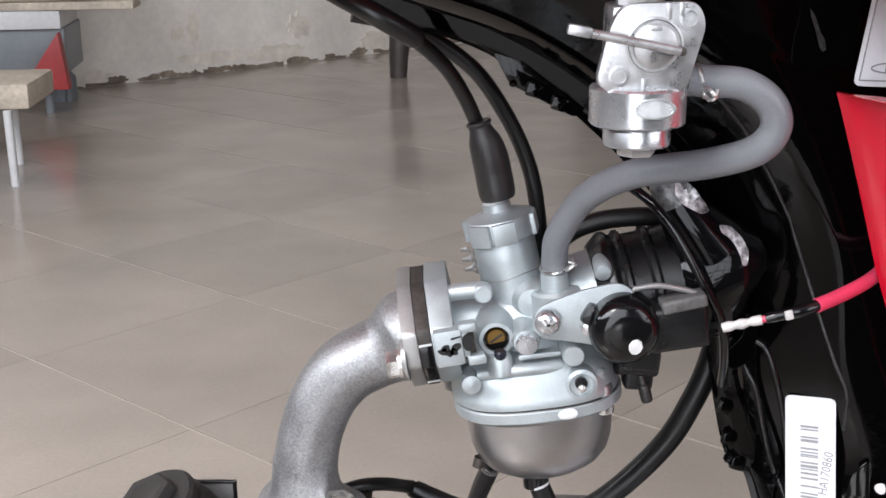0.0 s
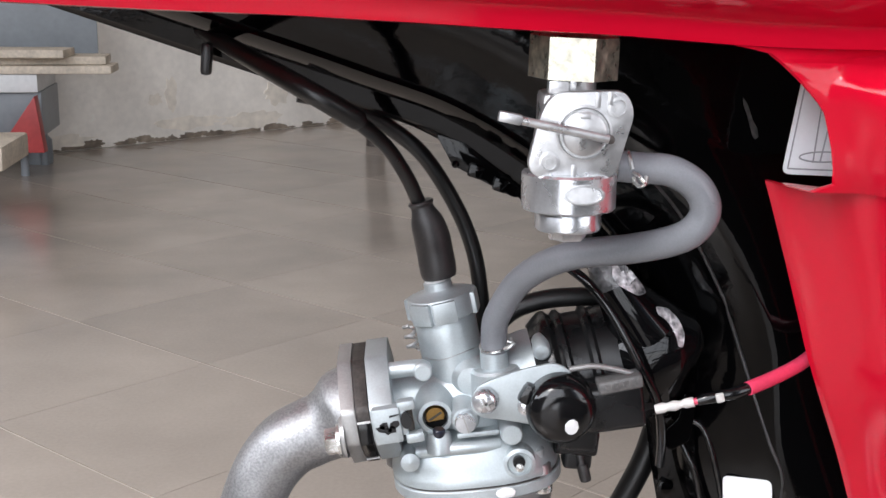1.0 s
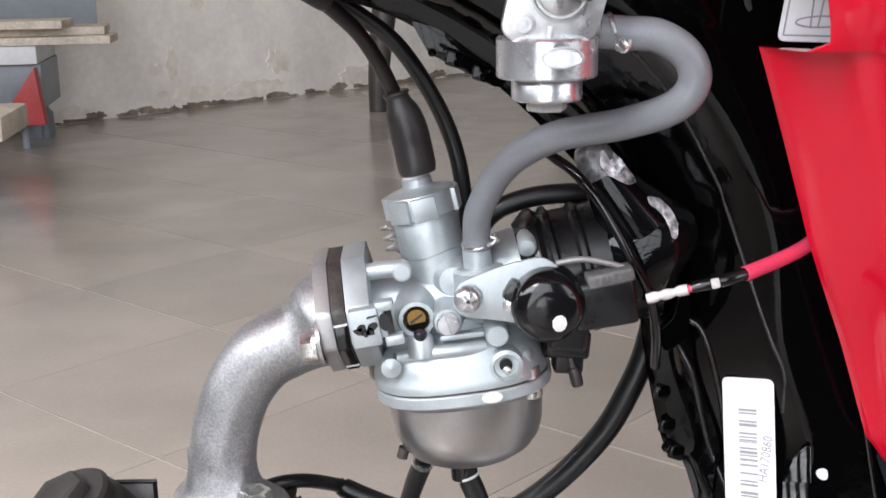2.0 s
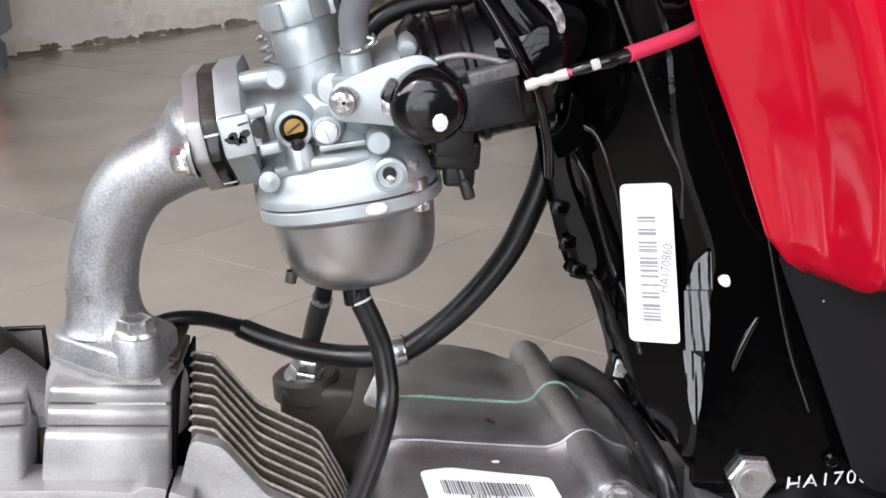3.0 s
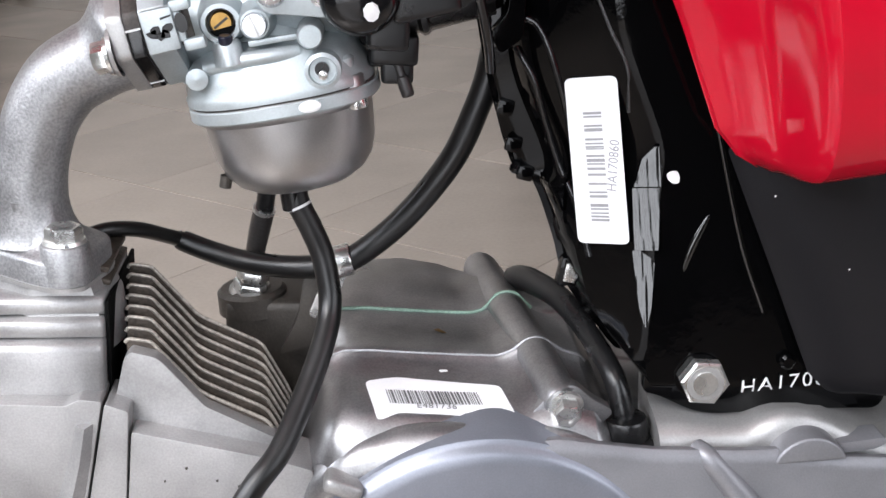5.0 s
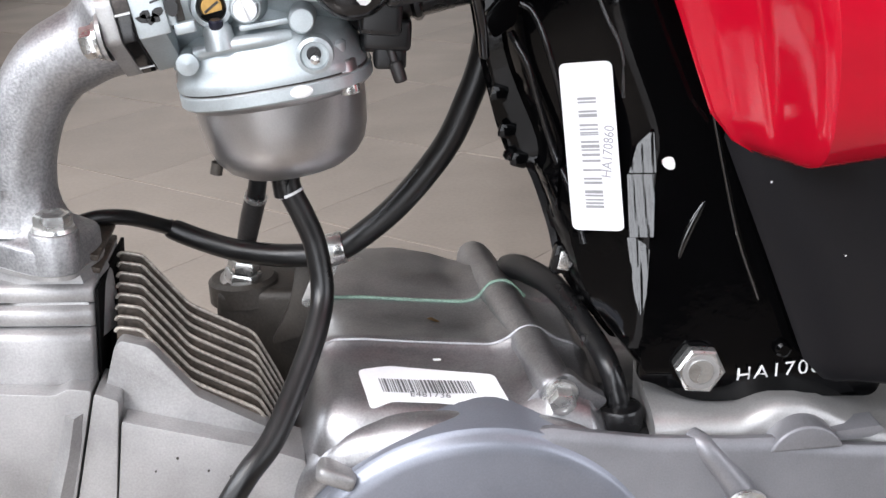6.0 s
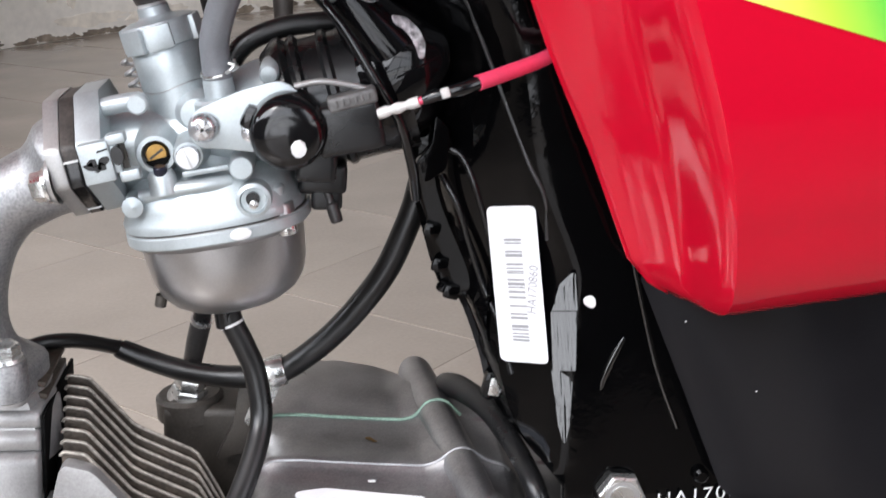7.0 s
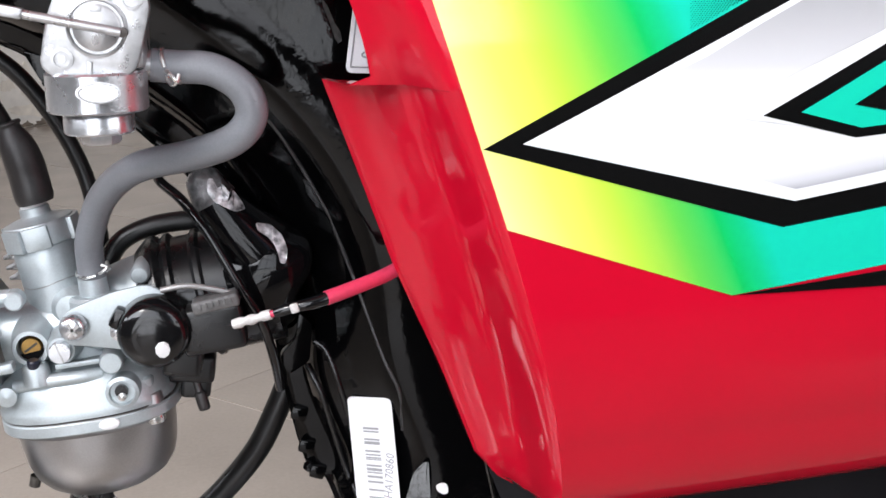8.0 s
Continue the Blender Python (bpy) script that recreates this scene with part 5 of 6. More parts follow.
# vent spigot and small lug by the flange
part("side_lug", tube([CARB @ Vector(p) for p in ((-0.0160, -0.012, 0.0175), (-0.0080, -0.014, 0.0175), (-0.0020, -0.0145, 0.0168))], 0.0030, 18, 4), ZINC, carburettor)
part("lug_end", turned([(0.0033, 0), (0.0033, 0.0050), (0.0027, 0.0056), (0, 0.0056)], carb_front(-0.0026, -0.0140, 0.0165), 26, False), ZINC, carburettor)
part("idle_spring", tube([CARB @ Vector((-0.0052 + 0.0019 * math.cos(k * 0.6), 0.004 + 0.0023 * math.sin(k * 0.6), 0.0180 + 0.00036 * k)) for k in range(30)], 0.0007, 8, 3), FLANGE, carburettor)

# brass screw in its boss, idle screw, lever screw, drain screw
br = facing(0.0188, 0.4128, 0.5368, -LEAN_C)
boss_m = facing(0.0188, 0.4220, 0.5368, -LEAN_C)
part("brass_boss", turned([(0.0092, 0), (0.0070, 0.005), (0.0064, 0.0105), (0.0060, 0.0112), (0.0046, 0.0113), (0.0044, 0.0065), (0, 0.0065)], boss_m, 36, False), ZINC, carburettor)
# dark disc paints the shade on the bore's floor
part("bore", turned([(0.0044, 0), (0.0044, 0.0004), (0, 0.0004)], boss_m @ pose(0, 0, 0.0066), 28, False), DARK_CAST, carburettor)
screw_b = part("brass_screw", turned([(0.0035, -0.004), (0.0035, 0.0004), (0.0031, 0.0010), (0, 0.0010)], br, 28, False), BRASS, carburettor, "slotted brass mixture screw")
part("slot", block(0.0052, 0.0008, 0.0006, br @ pose(0, 0, 0.0010, 0, 0, 24), 0), DARK_CAST, screw_b)
# recess shade below the screw, drawn as a black crescent
part("bore_shade", slab([(0.0042 * math.cos(radians(a)), 0.0042 * math.sin(radians(a))) for a in range(200, 341, 14)], 0.0010, facing(0.0188, 0.4116, 0.5366, -LEAN_C) @ pose(0, 0, 0, -90, 0, 0)), SHADE_BLACK, screw_b, "black crescent painting the shade under the screw")
part("screw_pin", turned([(0.0019, 0), (0.0022, 0.0004), (0.0022, 0.0032), (0.0017, 0.0037), (0, 0.0037)], pose(0.0200, 0.4085, 0.5300, 8, 0, 0), 20, False), NAVY, screw_b, "dark blue plastic pin")
part("boss_foot", turned([(0.0048, 0), (0.0044, 0.006), (0.0036, 0.0072), (0, 0.0074)], on_chamber(-0.0010, -0.0215, -0.0145), 30, False), ZINC, carburettor)

idle_m = facing(0.0292, 0.4085, 0.5363, -LEAN_C)
part("idle_boss", turned([(0.0064, -0.012), (0.0050, -0.001), (0.0044, 0), (0, 0)], idle_m, 32, False), ZINC, carburettor)
idle = part("idle_screw", turned([(0.0036, -0.001), (0.0038, 0.0026), (0.0035, 0.0034), (0, 0.0035)], idle_m, 32, False), TURNED, carburettor, "slotted plated idle screw")
part("slot", block(0.0070, 0.0005, 0.0004, idle_m @ pose(0, 0, 0.0034, 0, 0, 98), 0), FLANGE, idle)

sc_m = facing(0.0355, 0.4000, 0.5468, -LEAN_C)
# lever plate that carries the black knob
lever_line = rounded([(0.0302, 0.5440), (0.0320, 0.5510), (0.0370, 0.5535), (0.0480, 0.5575), (0.0600, 0.5600), (0.0660, 0.5560), (0.0660, 0.5400), (0.0560, 0.5370), (0.0400, 0.5395), (0.0340, 0.5400)], 0.0035)
part("lever_plate", slab(lever_line, 0.0016, pose(0, 0.4010, 0), 0.0005), ZINC, carburettor)
screw_s = part("lever_screw", turned([(0.0044, 0), (0.0046, 0.0012), (0.0040, 0.0028), (0.0027, 0.0038), (0, 0.0042)], sc_m, 32, False), TURNED, carburettor, "cross-head plated screw")
for a in (20, 110):
    part("slot", block(0.0050, 0.0010, 0.0012, sc_m @ pose(0, 0, 0.0036, 0, 0, a), 0), FLANGE, screw_s)
part("lever_rivet", turned([(0.0034, 0), (0.0032, 0.0014), (0.0022, 0.0020), (0, 0.0021)], facing(0.0500, 0.4008, 0.5445), 24, False), TURNED, carburettor)

part("drain_boss", turned([(0.0062, -0.010), (0.0056, 0), (0.0044, 0.0006), (0.0040, -0.0010), (0, -0.0010)], facing(0.0484, 0.4060, 0.5212, -LEAN_C), 32, False), ZINC, carburettor)
part("drain_hole", turned([(0.0022, -0.001), (0.0022, 0.0007), (0, 0.0007)], facing(0.0482, 0.4062, 0.5218), 20, False), RUBBER, carburettor)
part("drain_ball", turned([(0.0016, -0.001), (0.0014, 0.0010), (0, 0.0016)], facing(0.0484, 0.4058, 0.5200), 16, False), ZINC_PLATE, carburettor)
part("dowel", turned([(0.0042, -0.012), (0.0040, 0.0), (0.0034, 0.0008), (0, 0.0009)], facing(0.0455, 0.4062, 0.5320), 26, False), ZINC, carburettor)
part("dowel", turned([(0.0036, -0.010), (0.0034, 0.0), (0, 0.0006)], facing(0.0100, 0.4090, 0.5205), 26, False), ZINC, carburettor)
part("link_bar", block(0.0150, 0.0024, 0.0020, on_chamber(0.0130, -0.0215, -0.0095), 0.0008), ZINC, carburettor)
part("body_boss", turned([(0.0085, -0.012), (0.0072, 0.0), (0.0050, 0.003), (0, 0.0035)], carb_front(0.0135, -0.0110, 0.0080), 30, False), ZINC, carburettor)

# fuel inlet
inlet = part("fuel_inlet", turned([(0.0096, 0), (0.0090, 0.010), (0.0088, 0.0130), (0.0078, 0.0140), (0.0050, 0.0142), (0.0048, 0.0200), (0, 0.0200)], pose(0.0415, 0.4185, 0.5390, 0, -6, 0), 36, False), ZINC, carburettor)
part("inlet_spigot", turned([(0.0044, 0.013), (0.0044, 0.0215), (0, 0.0215)], pose(0.0415, 0.4185, 0.5390, 0, -6, 0), 24, False), DARK_CAST, carburettor, "dark hose spigot")
part("rear_flange", block(0.0080, 0.0360, 0.0250, on_carb(0.0415, 0.002, 0.0030), 0.004, 3), ZINC, carburettor)
part("rear_bolt", turned([(0.0032, -0.010), (0.0032, 0.0), (0.0026, 0.0008), (0, 0.0010)], facing(0.0560, 0.4130, 0.5600, 20, 8), 20, False), ZINC, carburettor)

# black rubber knob with its bracket
knob_m = facing(0.0613, 0.4020, 0.5445, 0, 2)
knob = part("choke_cap", turned([(0.0120, -0.006), (0.0122, 0.0010), (0.0120, 0.0050), (0.0112, 0.0078), (0.0092, 0.0098), (0.0060, 0.0106), (0.0054, 0.01055), (0.0047, 0.0108), (0, 0.0109)], knob_m, 44, False), SHINY_PLASTIC, bike, "shiny black round plastic cap with a white paint mark")
part("paint_mark", turned([(0.0024, 0), (0.0022, 0.0007), (0, 0.0009)], knob_m @ pose(0.0030, -0.0040, 0.0103) @ pose(0, 0, 0, 14, 8, 0) @ Matrix.Diagonal((1.05, 1.3, 1, 1)), 9, False), PAINT_FLECK, knob)
part("knob_ear", block(0.0060, 0.0060, 0.0075, pose(0.0505, 0.4000, 0.5490, 0, 30, 0), 0.0018), SHINY_PLASTIC, knob)
holder = part("choke_holder", block(0.0210, 0.0120, 0.0160, pose(0.0800, 0.4040, 0.5440, 0, -8, 0), 0.0022, 3), RUBBER, bike, "black plastic choke holder")
part("holder_pad", block(0.0155, 0.0090, 0.0045, pose(0.0815, 0.4010, 0.5530, 0, -12, 0), 0.0012, 3), PAD_GREY, holder, "dusty grey ribbed pad")
for k in range(6):
    part("pad_ridge", block(0.0008, 0.0006, 0.0020, pose(0.0765 + 0.0020 * k, 0.3963, 0.5525 + 0.0004 * k, 0, -12, 0), 0.0002), PAD_GREY, holder)
part("return_arm", tube([(0.0640, 0.3995, 0.5580), (0.0720, 0.4000, 0.5590), (0.0800, 0.4010, 0.5575), (0.0880, 0.4020, 0.5550)], 0.0010, 10), FLANGE, holder)
part("holder_foot", block(0.0155, 0.0130, 0.0100, pose(0.0708, 0.4260, 0.5235, 0, 6, 0), 0.0020, 3), RUBBER, holder)
part("holder_web", block(0.0130, 0.0240, 0.0120, pose(0.0690, 0.4160, 0.5320, 0, 6, 0), 0.0020, 3), RUBBER, holder)
part("clamp_foot", block(0.0104, 0.0100, 0.0090, pose(0.0714, 0.4270, 0.5165, 0, 4, 0), 0.0018, 3), RUBBER, holder)
part("clamp_foot_edge", block(0.0060, 0.0100, 0.0060, pose(0.0652, 0.4270, 0.5210, 0, 6, 0), 0.0016, 3), RUBBER, holder)
part("clamp_screw", tube([(0.0714, 0.4225, 0.5195, 0.0014), (0.0726, 0.4215, 0.5150, 0.0014), (0.0729, 0.4213, 0.5140, 0.0021), (0.0742, 0.4206, 0.5090, 0.0021), (0.0744, 0.4205, 0.5082, 0.0012)], None, 14, 4), CAP_GREY, holder, "dark plated clamp screw")

# ---- intake manifold ----
mani_bm = tube([(-0.0085, 0.432, 0.5325, 0.0172), (-0.0130, 0.432, 0.5304, 0.0172), (-0.0155, 0.432, 0.5290, 0.0160), (-0.0185, 0.432, 0.5273, 0.0142), (-0.0220, 0.432, 0.5255, 0.0130), (-0.0262, 0.432, 0.5236, 0.0128), (-0.0356, 0.432, 0.5183, 0.0126), (-0.0440, 0.432, 0.5074, 0.0121), (-0.0497, 0.432, 0.4924, 0.0119), (-0.0519, 0.432, 0.4790, 0.0121), (-0.0524, 0.432, 0.4710, 0.0130), (-0.0526, 0.432, 0.4670, 0.0146)], None, 40, 8)
manifold = part("intake_manifold", mani_bm, CAST, bike, "sand-cast alloy intake pipe, curved", 50)
part("manifold_flange", flange_plate(-0.0340, -0.0289, 0.0284, 0.0194, 0.0006), FLANGE, manifold)
for y in (-0.0235, 0.0235):
    part("flange_boss", turned([(0.0076, 0), (0.0072, 0.0014), (0.0066, 0.0018), (0, 0.0019)], FLANGE_M @ pose(-0.0338, y, -0.004) @ pose(0, 0, 0, 0, -90, 0), 28, False), FLANGE, manifold)
    part("flange_bolt", hexagon(0.0086, 0.0046, FLANGE_M @ pose(-0.0364, y - 0.0015 if y < 0 else y, -0.0045) @ pose(0, 0, 0, 0, -90, 0)), ZINC_PLATE, manifold)
    part("bolt_collar", turned([(0.003, 0), (0.0060, 0), (0.0058, 0.0012), (0.003, 0.0014)], FLANGE_M @ pose(-0.0355, y - 0.0015 if y < 0 else y, -0.0045) @ pose(0, 0, 0, 0, -90, 0), 24), ZINC_PLATE, manifold)
FOOT = pose(-0.0505, 0.4325, 0.4572) @ pose(0, 0, 0, 0, 4.3, 0)
foot_line = rounded([(-0.0214, 0.0060), (-0.0208, -0.0045), (-0.0020, -0.0190), (0.0050, -0.0232), (0.0105, -0.0246), (0.0165, -0.0225), (0.0212, -0.0040), (0.0216, 0.0070), (0.0030, 0.0250), (-0.0105, 0.0290), (-0.0160, 0.0260)], 0.0060, 6)
foot_rows = []
for z, k, round_off in ((0.0, 1.0, 0.0), (0.0068, 0.985, 0.0), (0.0078, 0.965, 0.02), (0.0085, 0.92, 0.06), (0.0092, 0.86, 0.14), (0.0102, 0.80, 0.28), (0.0116, 0.74, 0.45), (0.0136, 0.69, 0.62), (0.0164, 0.64, 0.78), (0.0200, 0.60, 0.90), (0.0250, 0.56, 1.0)):
    row = []
    for x, y in foot_line:
        a = math.atan2(y + 0.0010, x + 0.0015)
        cx, cy = -0.0010 - 0.0024 * round_off + 0.0122 * math.cos(a), -0.0005 + 0.0122 * math.sin(a)
        row.append(((x * k) * (1 - round_off) + cx * round_off, (y * k) * (1 - round_off) + cy * round_off, z))
    foot_rows.append(row)
foot_bm = loft(foot_rows)
for x, y in ((0.0105, -0.0168), (-0.0100, 0.0215)):
    add_to(foot_bm, turned([(0.0080, 0.0002), (0.0078, 0.0126), (0.0072, 0.0134), (0, 0.0135)], pose(x, y, 0), 36, False))
foot_bm.transform(FOOT)
foot = part("manifold_foot", foot_bm, CAST, manifold, "", 60)
gasket_bm = loft([[(x * 1.03, y * 1.03, z) for x, y in foot_line] for z in (-0.0014, 0.0001)])
gasket_bm.transform(FOOT)
part("foot_gasket", gasket_bm, FLANGE, foot)
for x, y in ((0.0105, -0.0168), (-0.0100, 0.0215)):
    foot_bolt = part("foot_bolt", hexagon(0.0106, 0.0046, FOOT @ pose(x, y, 0.0142, 0, 0, 14), 0.25), ZINC_PLATE, manifold, "zinc-plated flange bolt")
    part("bolt_collar", turned([(0.003, 0), (0.0070, 0), (0.0066, 0.0012), (0.003, 0.0016)], FOOT @ pose(x, y, 0.0134), 30), ZINC_PLATE, foot_bolt)
seat_rows = []
for z, k, wide in ((-0.0250, 1.05, 1.22), (-0.0090, 0.95, 1.14), (-0.0060, 0.90, 1.08), (-0.0012, 0.88, 1.0)):
    seat_rows.append([(x * wide, max(y, -0.0185) * k, z) for x, y in foot_line])
seat_bm = loft(seat_rows)
seat_bm.transform(FOOT)
part("manifold_seat", seat_bm, SILVER, head)

# ---- petcock under the tank ----
PC = pose(0.0577, 0.3430, 0.6454) @ pose(0, 0, 0, 0, 1.0, 0)


def pc_front(x, y, z):
    return PC @ facing(x, y, z)


plate_line = rounded([(-0.0089, 0.0118), (0.0119, 0.0128), (0.0149, 0.0067), (0.0099, -0.0126), (-0.0106, -0.0135), (-0.0153, -0.0100), (-0.0126, 0.0040)], 0.0045)
petcock = part("fuel_petcock", slab(plate_line, 0.0042, PC, 0.0009), PETCOCK, bike, "shiny alloy fuel petcock with a wire lever")
part("cock_block", block(0.0230, 0.0180, 0.0220, PC @ pose(0.0005, 0.0130, 0.0000), 0.002), PETCOCK, petcock)
for x, z in ((-0.0090, -0.0078), (0.0098, 0.0080)):
    part("rivet", turned([(0.0030, 0), (0.0030, 0.0006), (0.0022, 0.0007), (0.0020, -0.0010), (0.0012, -0.0010), (0.0010, 0.0002), (0, 0.0002)], pc_front(x, 0, z), 28, False), PETCOCK, petcock)
part("dial_ring", turned([(0.0080, 0), (0.0080, 0.0008), (0.0074, 0.0010), (0.0070, 0.0003), (0, 0.0003)], pc_front(0.0005, 0, 0.0005), 44, False), PETCOCK, petcock)
dial = part("dial", turned([(0.0062, 0), (0.0062, 0.0012), (0.0056, 0.0016), (0, 0.0016)], pc_front(0.0005, 0, 0.0005), 40, False), PETCOCK, petcock)
part("dial_slot", block(0.0030, 0.0006, 0.0014, PC @ pose(0.0005, -0.0016, 0.0055), 0.0002), PETCOCK, dial)
lever = tube([PC @ Vector(p) for p in ((-0.0235, -0.0040, 0.0053), (-0.0200, -0.0042, 0.0047), (-0.0060, -0.0040, 0.0020), (0.0070, -0.0034, -0.0006))], 0.0013, 14, 5)
lev = part("lever", lever, PETCOCK, petcock, "bent steel wire lever")
part("lever_tip", block(0.0068, 0.0034, 0.0030, PC @ pose(-0.0208, -0.0042, 0.0049, 0, 10, 0), 0.0008), PETCOCK, lev)
part("lever_pin", turned([(0.0013, 0), (0.0013, 0.0040), (0, 0.0042)], pc_front(0.0074, 0, -0.0006), 16, False), STEEL_BAR, lev)
part("cast_tick", block(0.0016, 0.0008, 0.0046, PC @ pose(0.0040, -0.0003, 0.0100), 0.0003), PETCOCK, petcock)
part("cast_tick", block(0.0016, 0.0008, 0.0040, PC @ pose(0.0075, -0.0003, 0.0105), 0.0003), PETCOCK, petcock)
part("cast_tick", block(0.0016, 0.0008, 0.0042, PC @ pose(-0.0020, -0.0003, -0.0105), 0.0003), PETCOCK, petcock)
body_m = pose(0.0556, 0.3525, 0.6228)
part("sediment_body", turned([(0.0132, 0), (0.0138, 0.0006), (0.0138, 0.0104), (0.0132, 0.0111), (0.0060, 0.0113), (0, 0.0113)], body_m, 48, False), TURNED, petcock)
part("body_badge", turned([(0.0048, 0), (0.0048, 0.0006), (0.0042, 0.0007), (0.0040, 0.0002), (0, 0.0002)], pose(0.0580, 0.3385, 0.6290) @ facing(0, 0, 0, 0, -8) @ Matrix.Diagonal((1.25, 0.6, 1, 1)), 32, False), PETCOCK, petcock)
part("sediment_cup", turned([(0.0092, -0.0062), (0.0097, -0.0056), (0.0097, 0.0002), (0.0094, 0.0006)], body_m, 44), TURNED, petcock)
part("cup_hex", hexagon(0.0100, 0.0034, body_m @ pose(0, 0, -0.0058, 180, 0, 10), 0.2), TURNED, petcock)
nut_m = pose(0.0563, 0.3565, 0.6602) @ pose(0, 0, 0, 0, 2, 0)
part("union_nut", hexagon(0.0224, 0.0126, nut_m @ pose(0, 0, 0, 0, 0, -10), 0.05), PASSIVATED, petcock, "large plated union nut")
part("nut_neck", turned([(0.0070, -0.006), (0.0070, 0.001)], nut_m, 30), PETCOCK, petcock)
part("nut_ear", block(0.0060, 0.0050, 0.0040, nut_m @ pose(-0.0050, -0.0080, -0.0020), 0.001), PETCOCK, petcock)
part("outlet", tube([(0.0610, 0.3560, 0.6355), (0.0700, 0.3575, 0.6345), (0.0790, 0.3580, 0.6338)], 0.0042, 20, 3), PETCOCK, petcock)

# ---- grey fuel hose ----
hose = part("fuel_hose", tube([(0.0700, 0.3575, 0.6345), (0.0770, 0.3580, 0.6338), (0.0870, 0.3575, 0.6328), (0.0950, 0.3575, 0.6275), (0.0974, 0.3580, 0.6200), (0.0925, 0.3605, 0.6128), (0.0802, 0.3690, 0.6072), (0.0605, 0.3850, 0.6008), (0.0475, 0.4020, 0.5890),
                               (0.0405, 0.4140, 0.5735), (0.0395, 0.4175, 0.5650), (0.0398, 0.4180, 0.5590)], 0.0047, 24, 8), GREY_HOSE, bike, "smooth grey rubber fuel hose")


def wire_clip(m, r, parent):
    clip = part("hose_clip", tube([m @ Vector((r * math.cos(radians(a)), r * math.sin(radians(a)), 0.0007 * math.sin(radians(a)))) for a in range(0, 351, 30)], 0.0006, 8, 3), ZINC_PLATE, parent, "sprung steel wire clip")
    for s in (0.0012, -0.0016):
        part("clip_ear", tube([m @ Vector((r * 0.98, s, 0)), m @ Vector((r + 0.0022, s * 1.3, 0.0010)), m @ Vector((r + 0.0034, s * 0.2, 0.0024)), m @ Vector((r + 0.0016, -s, 0.0034))], 0.0006, 8, 4), ZINC_PLATE, clip)
    return clip


wire_clip(pose(0.0397, 0.4178, 0.5612, 8, -6, 0) @ pose(0, 0, 0, 0, 0, -40), 0.0050, hose)
wire_clip(pose(0.0745, 0.3578, 0.6342) @ pose(0, 0, 0, 0, 84, 0) @ pose(0, 0, 0, 0, 0, -60), 0.0050, hose)

# ---- throttle cable and its boot ----
boot_pts = [(0.0206, 0.4320, 0.5825, 0.0060), (0.0201, 0.4320, 0.5850, 0.0066), (0.0187, 0.4320, 0.5925, 0.0066), (0.0175, 0.4315, 0.5980, 0.0065), (0.0158, 0.4310, 0.6033, 0.0058), (0.0146, 0.4308, 0.6068, 0.0044), (0.0140, 0.4308, 0.6086, 0.0040), (0.0137, 0.4308, 0.6097, 0.0046), (0.0135, 0.4308, 0.6104, 0.0042)]
cable = part("throttle_cable", tube([(0.0137, 0.4310, 0.6085), (0.0127, 0.4310, 0.6105), (0.0086, 0.4270, 0.6199), (0.0014, 0.4200, 0.6316), (-0.0097, 0.4080, 0.6428), (-0.0205, 0.4035, 0.6500), (-0.0318, 0.4090, 0.6556)], 0.0026, 18, 8), SATIN_RUBBER, bike, "black throttle cable with a rubber boot")
part("cable_boot", tube(boot_pts, None, 30, 5), DUSTY_RUBBER, cable, "dark rubber boot")
part("cable_sleeve", tube([(-0.0078, 0.4085, 0.6418, 0.0030), (-0.0085, 0.4075, 0.6424, 0.0036), (-0.0205, 0.4035, 0.6500, 0.0036), (-0.0318, 0.4090, 0.6556, 0.0035), (-0.0427, 0.4180, 0.6605, 0.0033), (-0.0527, 0.4280, 0.6650, 0.0030), (-0.0640, 0.4400, 0.6700, 0.0028)], None, 20, 6), SATIN_RUBBER, cable)
part("cable_tie", block(0.0036, 0.0060, 0.0110, pose(-0.0600, 0.4300, 0.6600, 0, 4, 0), 0.0014), RUBBER, cable)
second = part("control_cable", tube([(-0.0300, 0.4420, 0.6470), (-0.0110, 0.4450, 0.6425), (0.0030, 0.4500, 0.6338), (0.0152, 0.4520, 0.6232), (0.0267, 0.4540, 0.6051), (0.0338, 0.4550, 0.5878), (0.0370, 0.4550, 0.5704), (0.0379, 0.4560, 0.5547), (0.0360, 0.4570, 0.5300), (0.0320, 0.4580, 0.5000)], 0.0030, 18, 8), SATIN_RUBBER, bike, "black control cable behind the carburettor")

# breather hose between carburettor and air tube
part("breather_hose", tube([(0.0395, 0.4450, 0.5480), (0.0420, 0.4450, 0.5590), (0.0480, 0.4450, 0.5660), (0.0580, 0.4450, 0.5700), (0.0700, 0.4450, 0.5715), (0.0850, 0.4460, 0.5710), (0.0950, 0.4460, 0.5690)], 0.0036, 18, 8), SATIN_RUBBER, bike, "black breather hose")

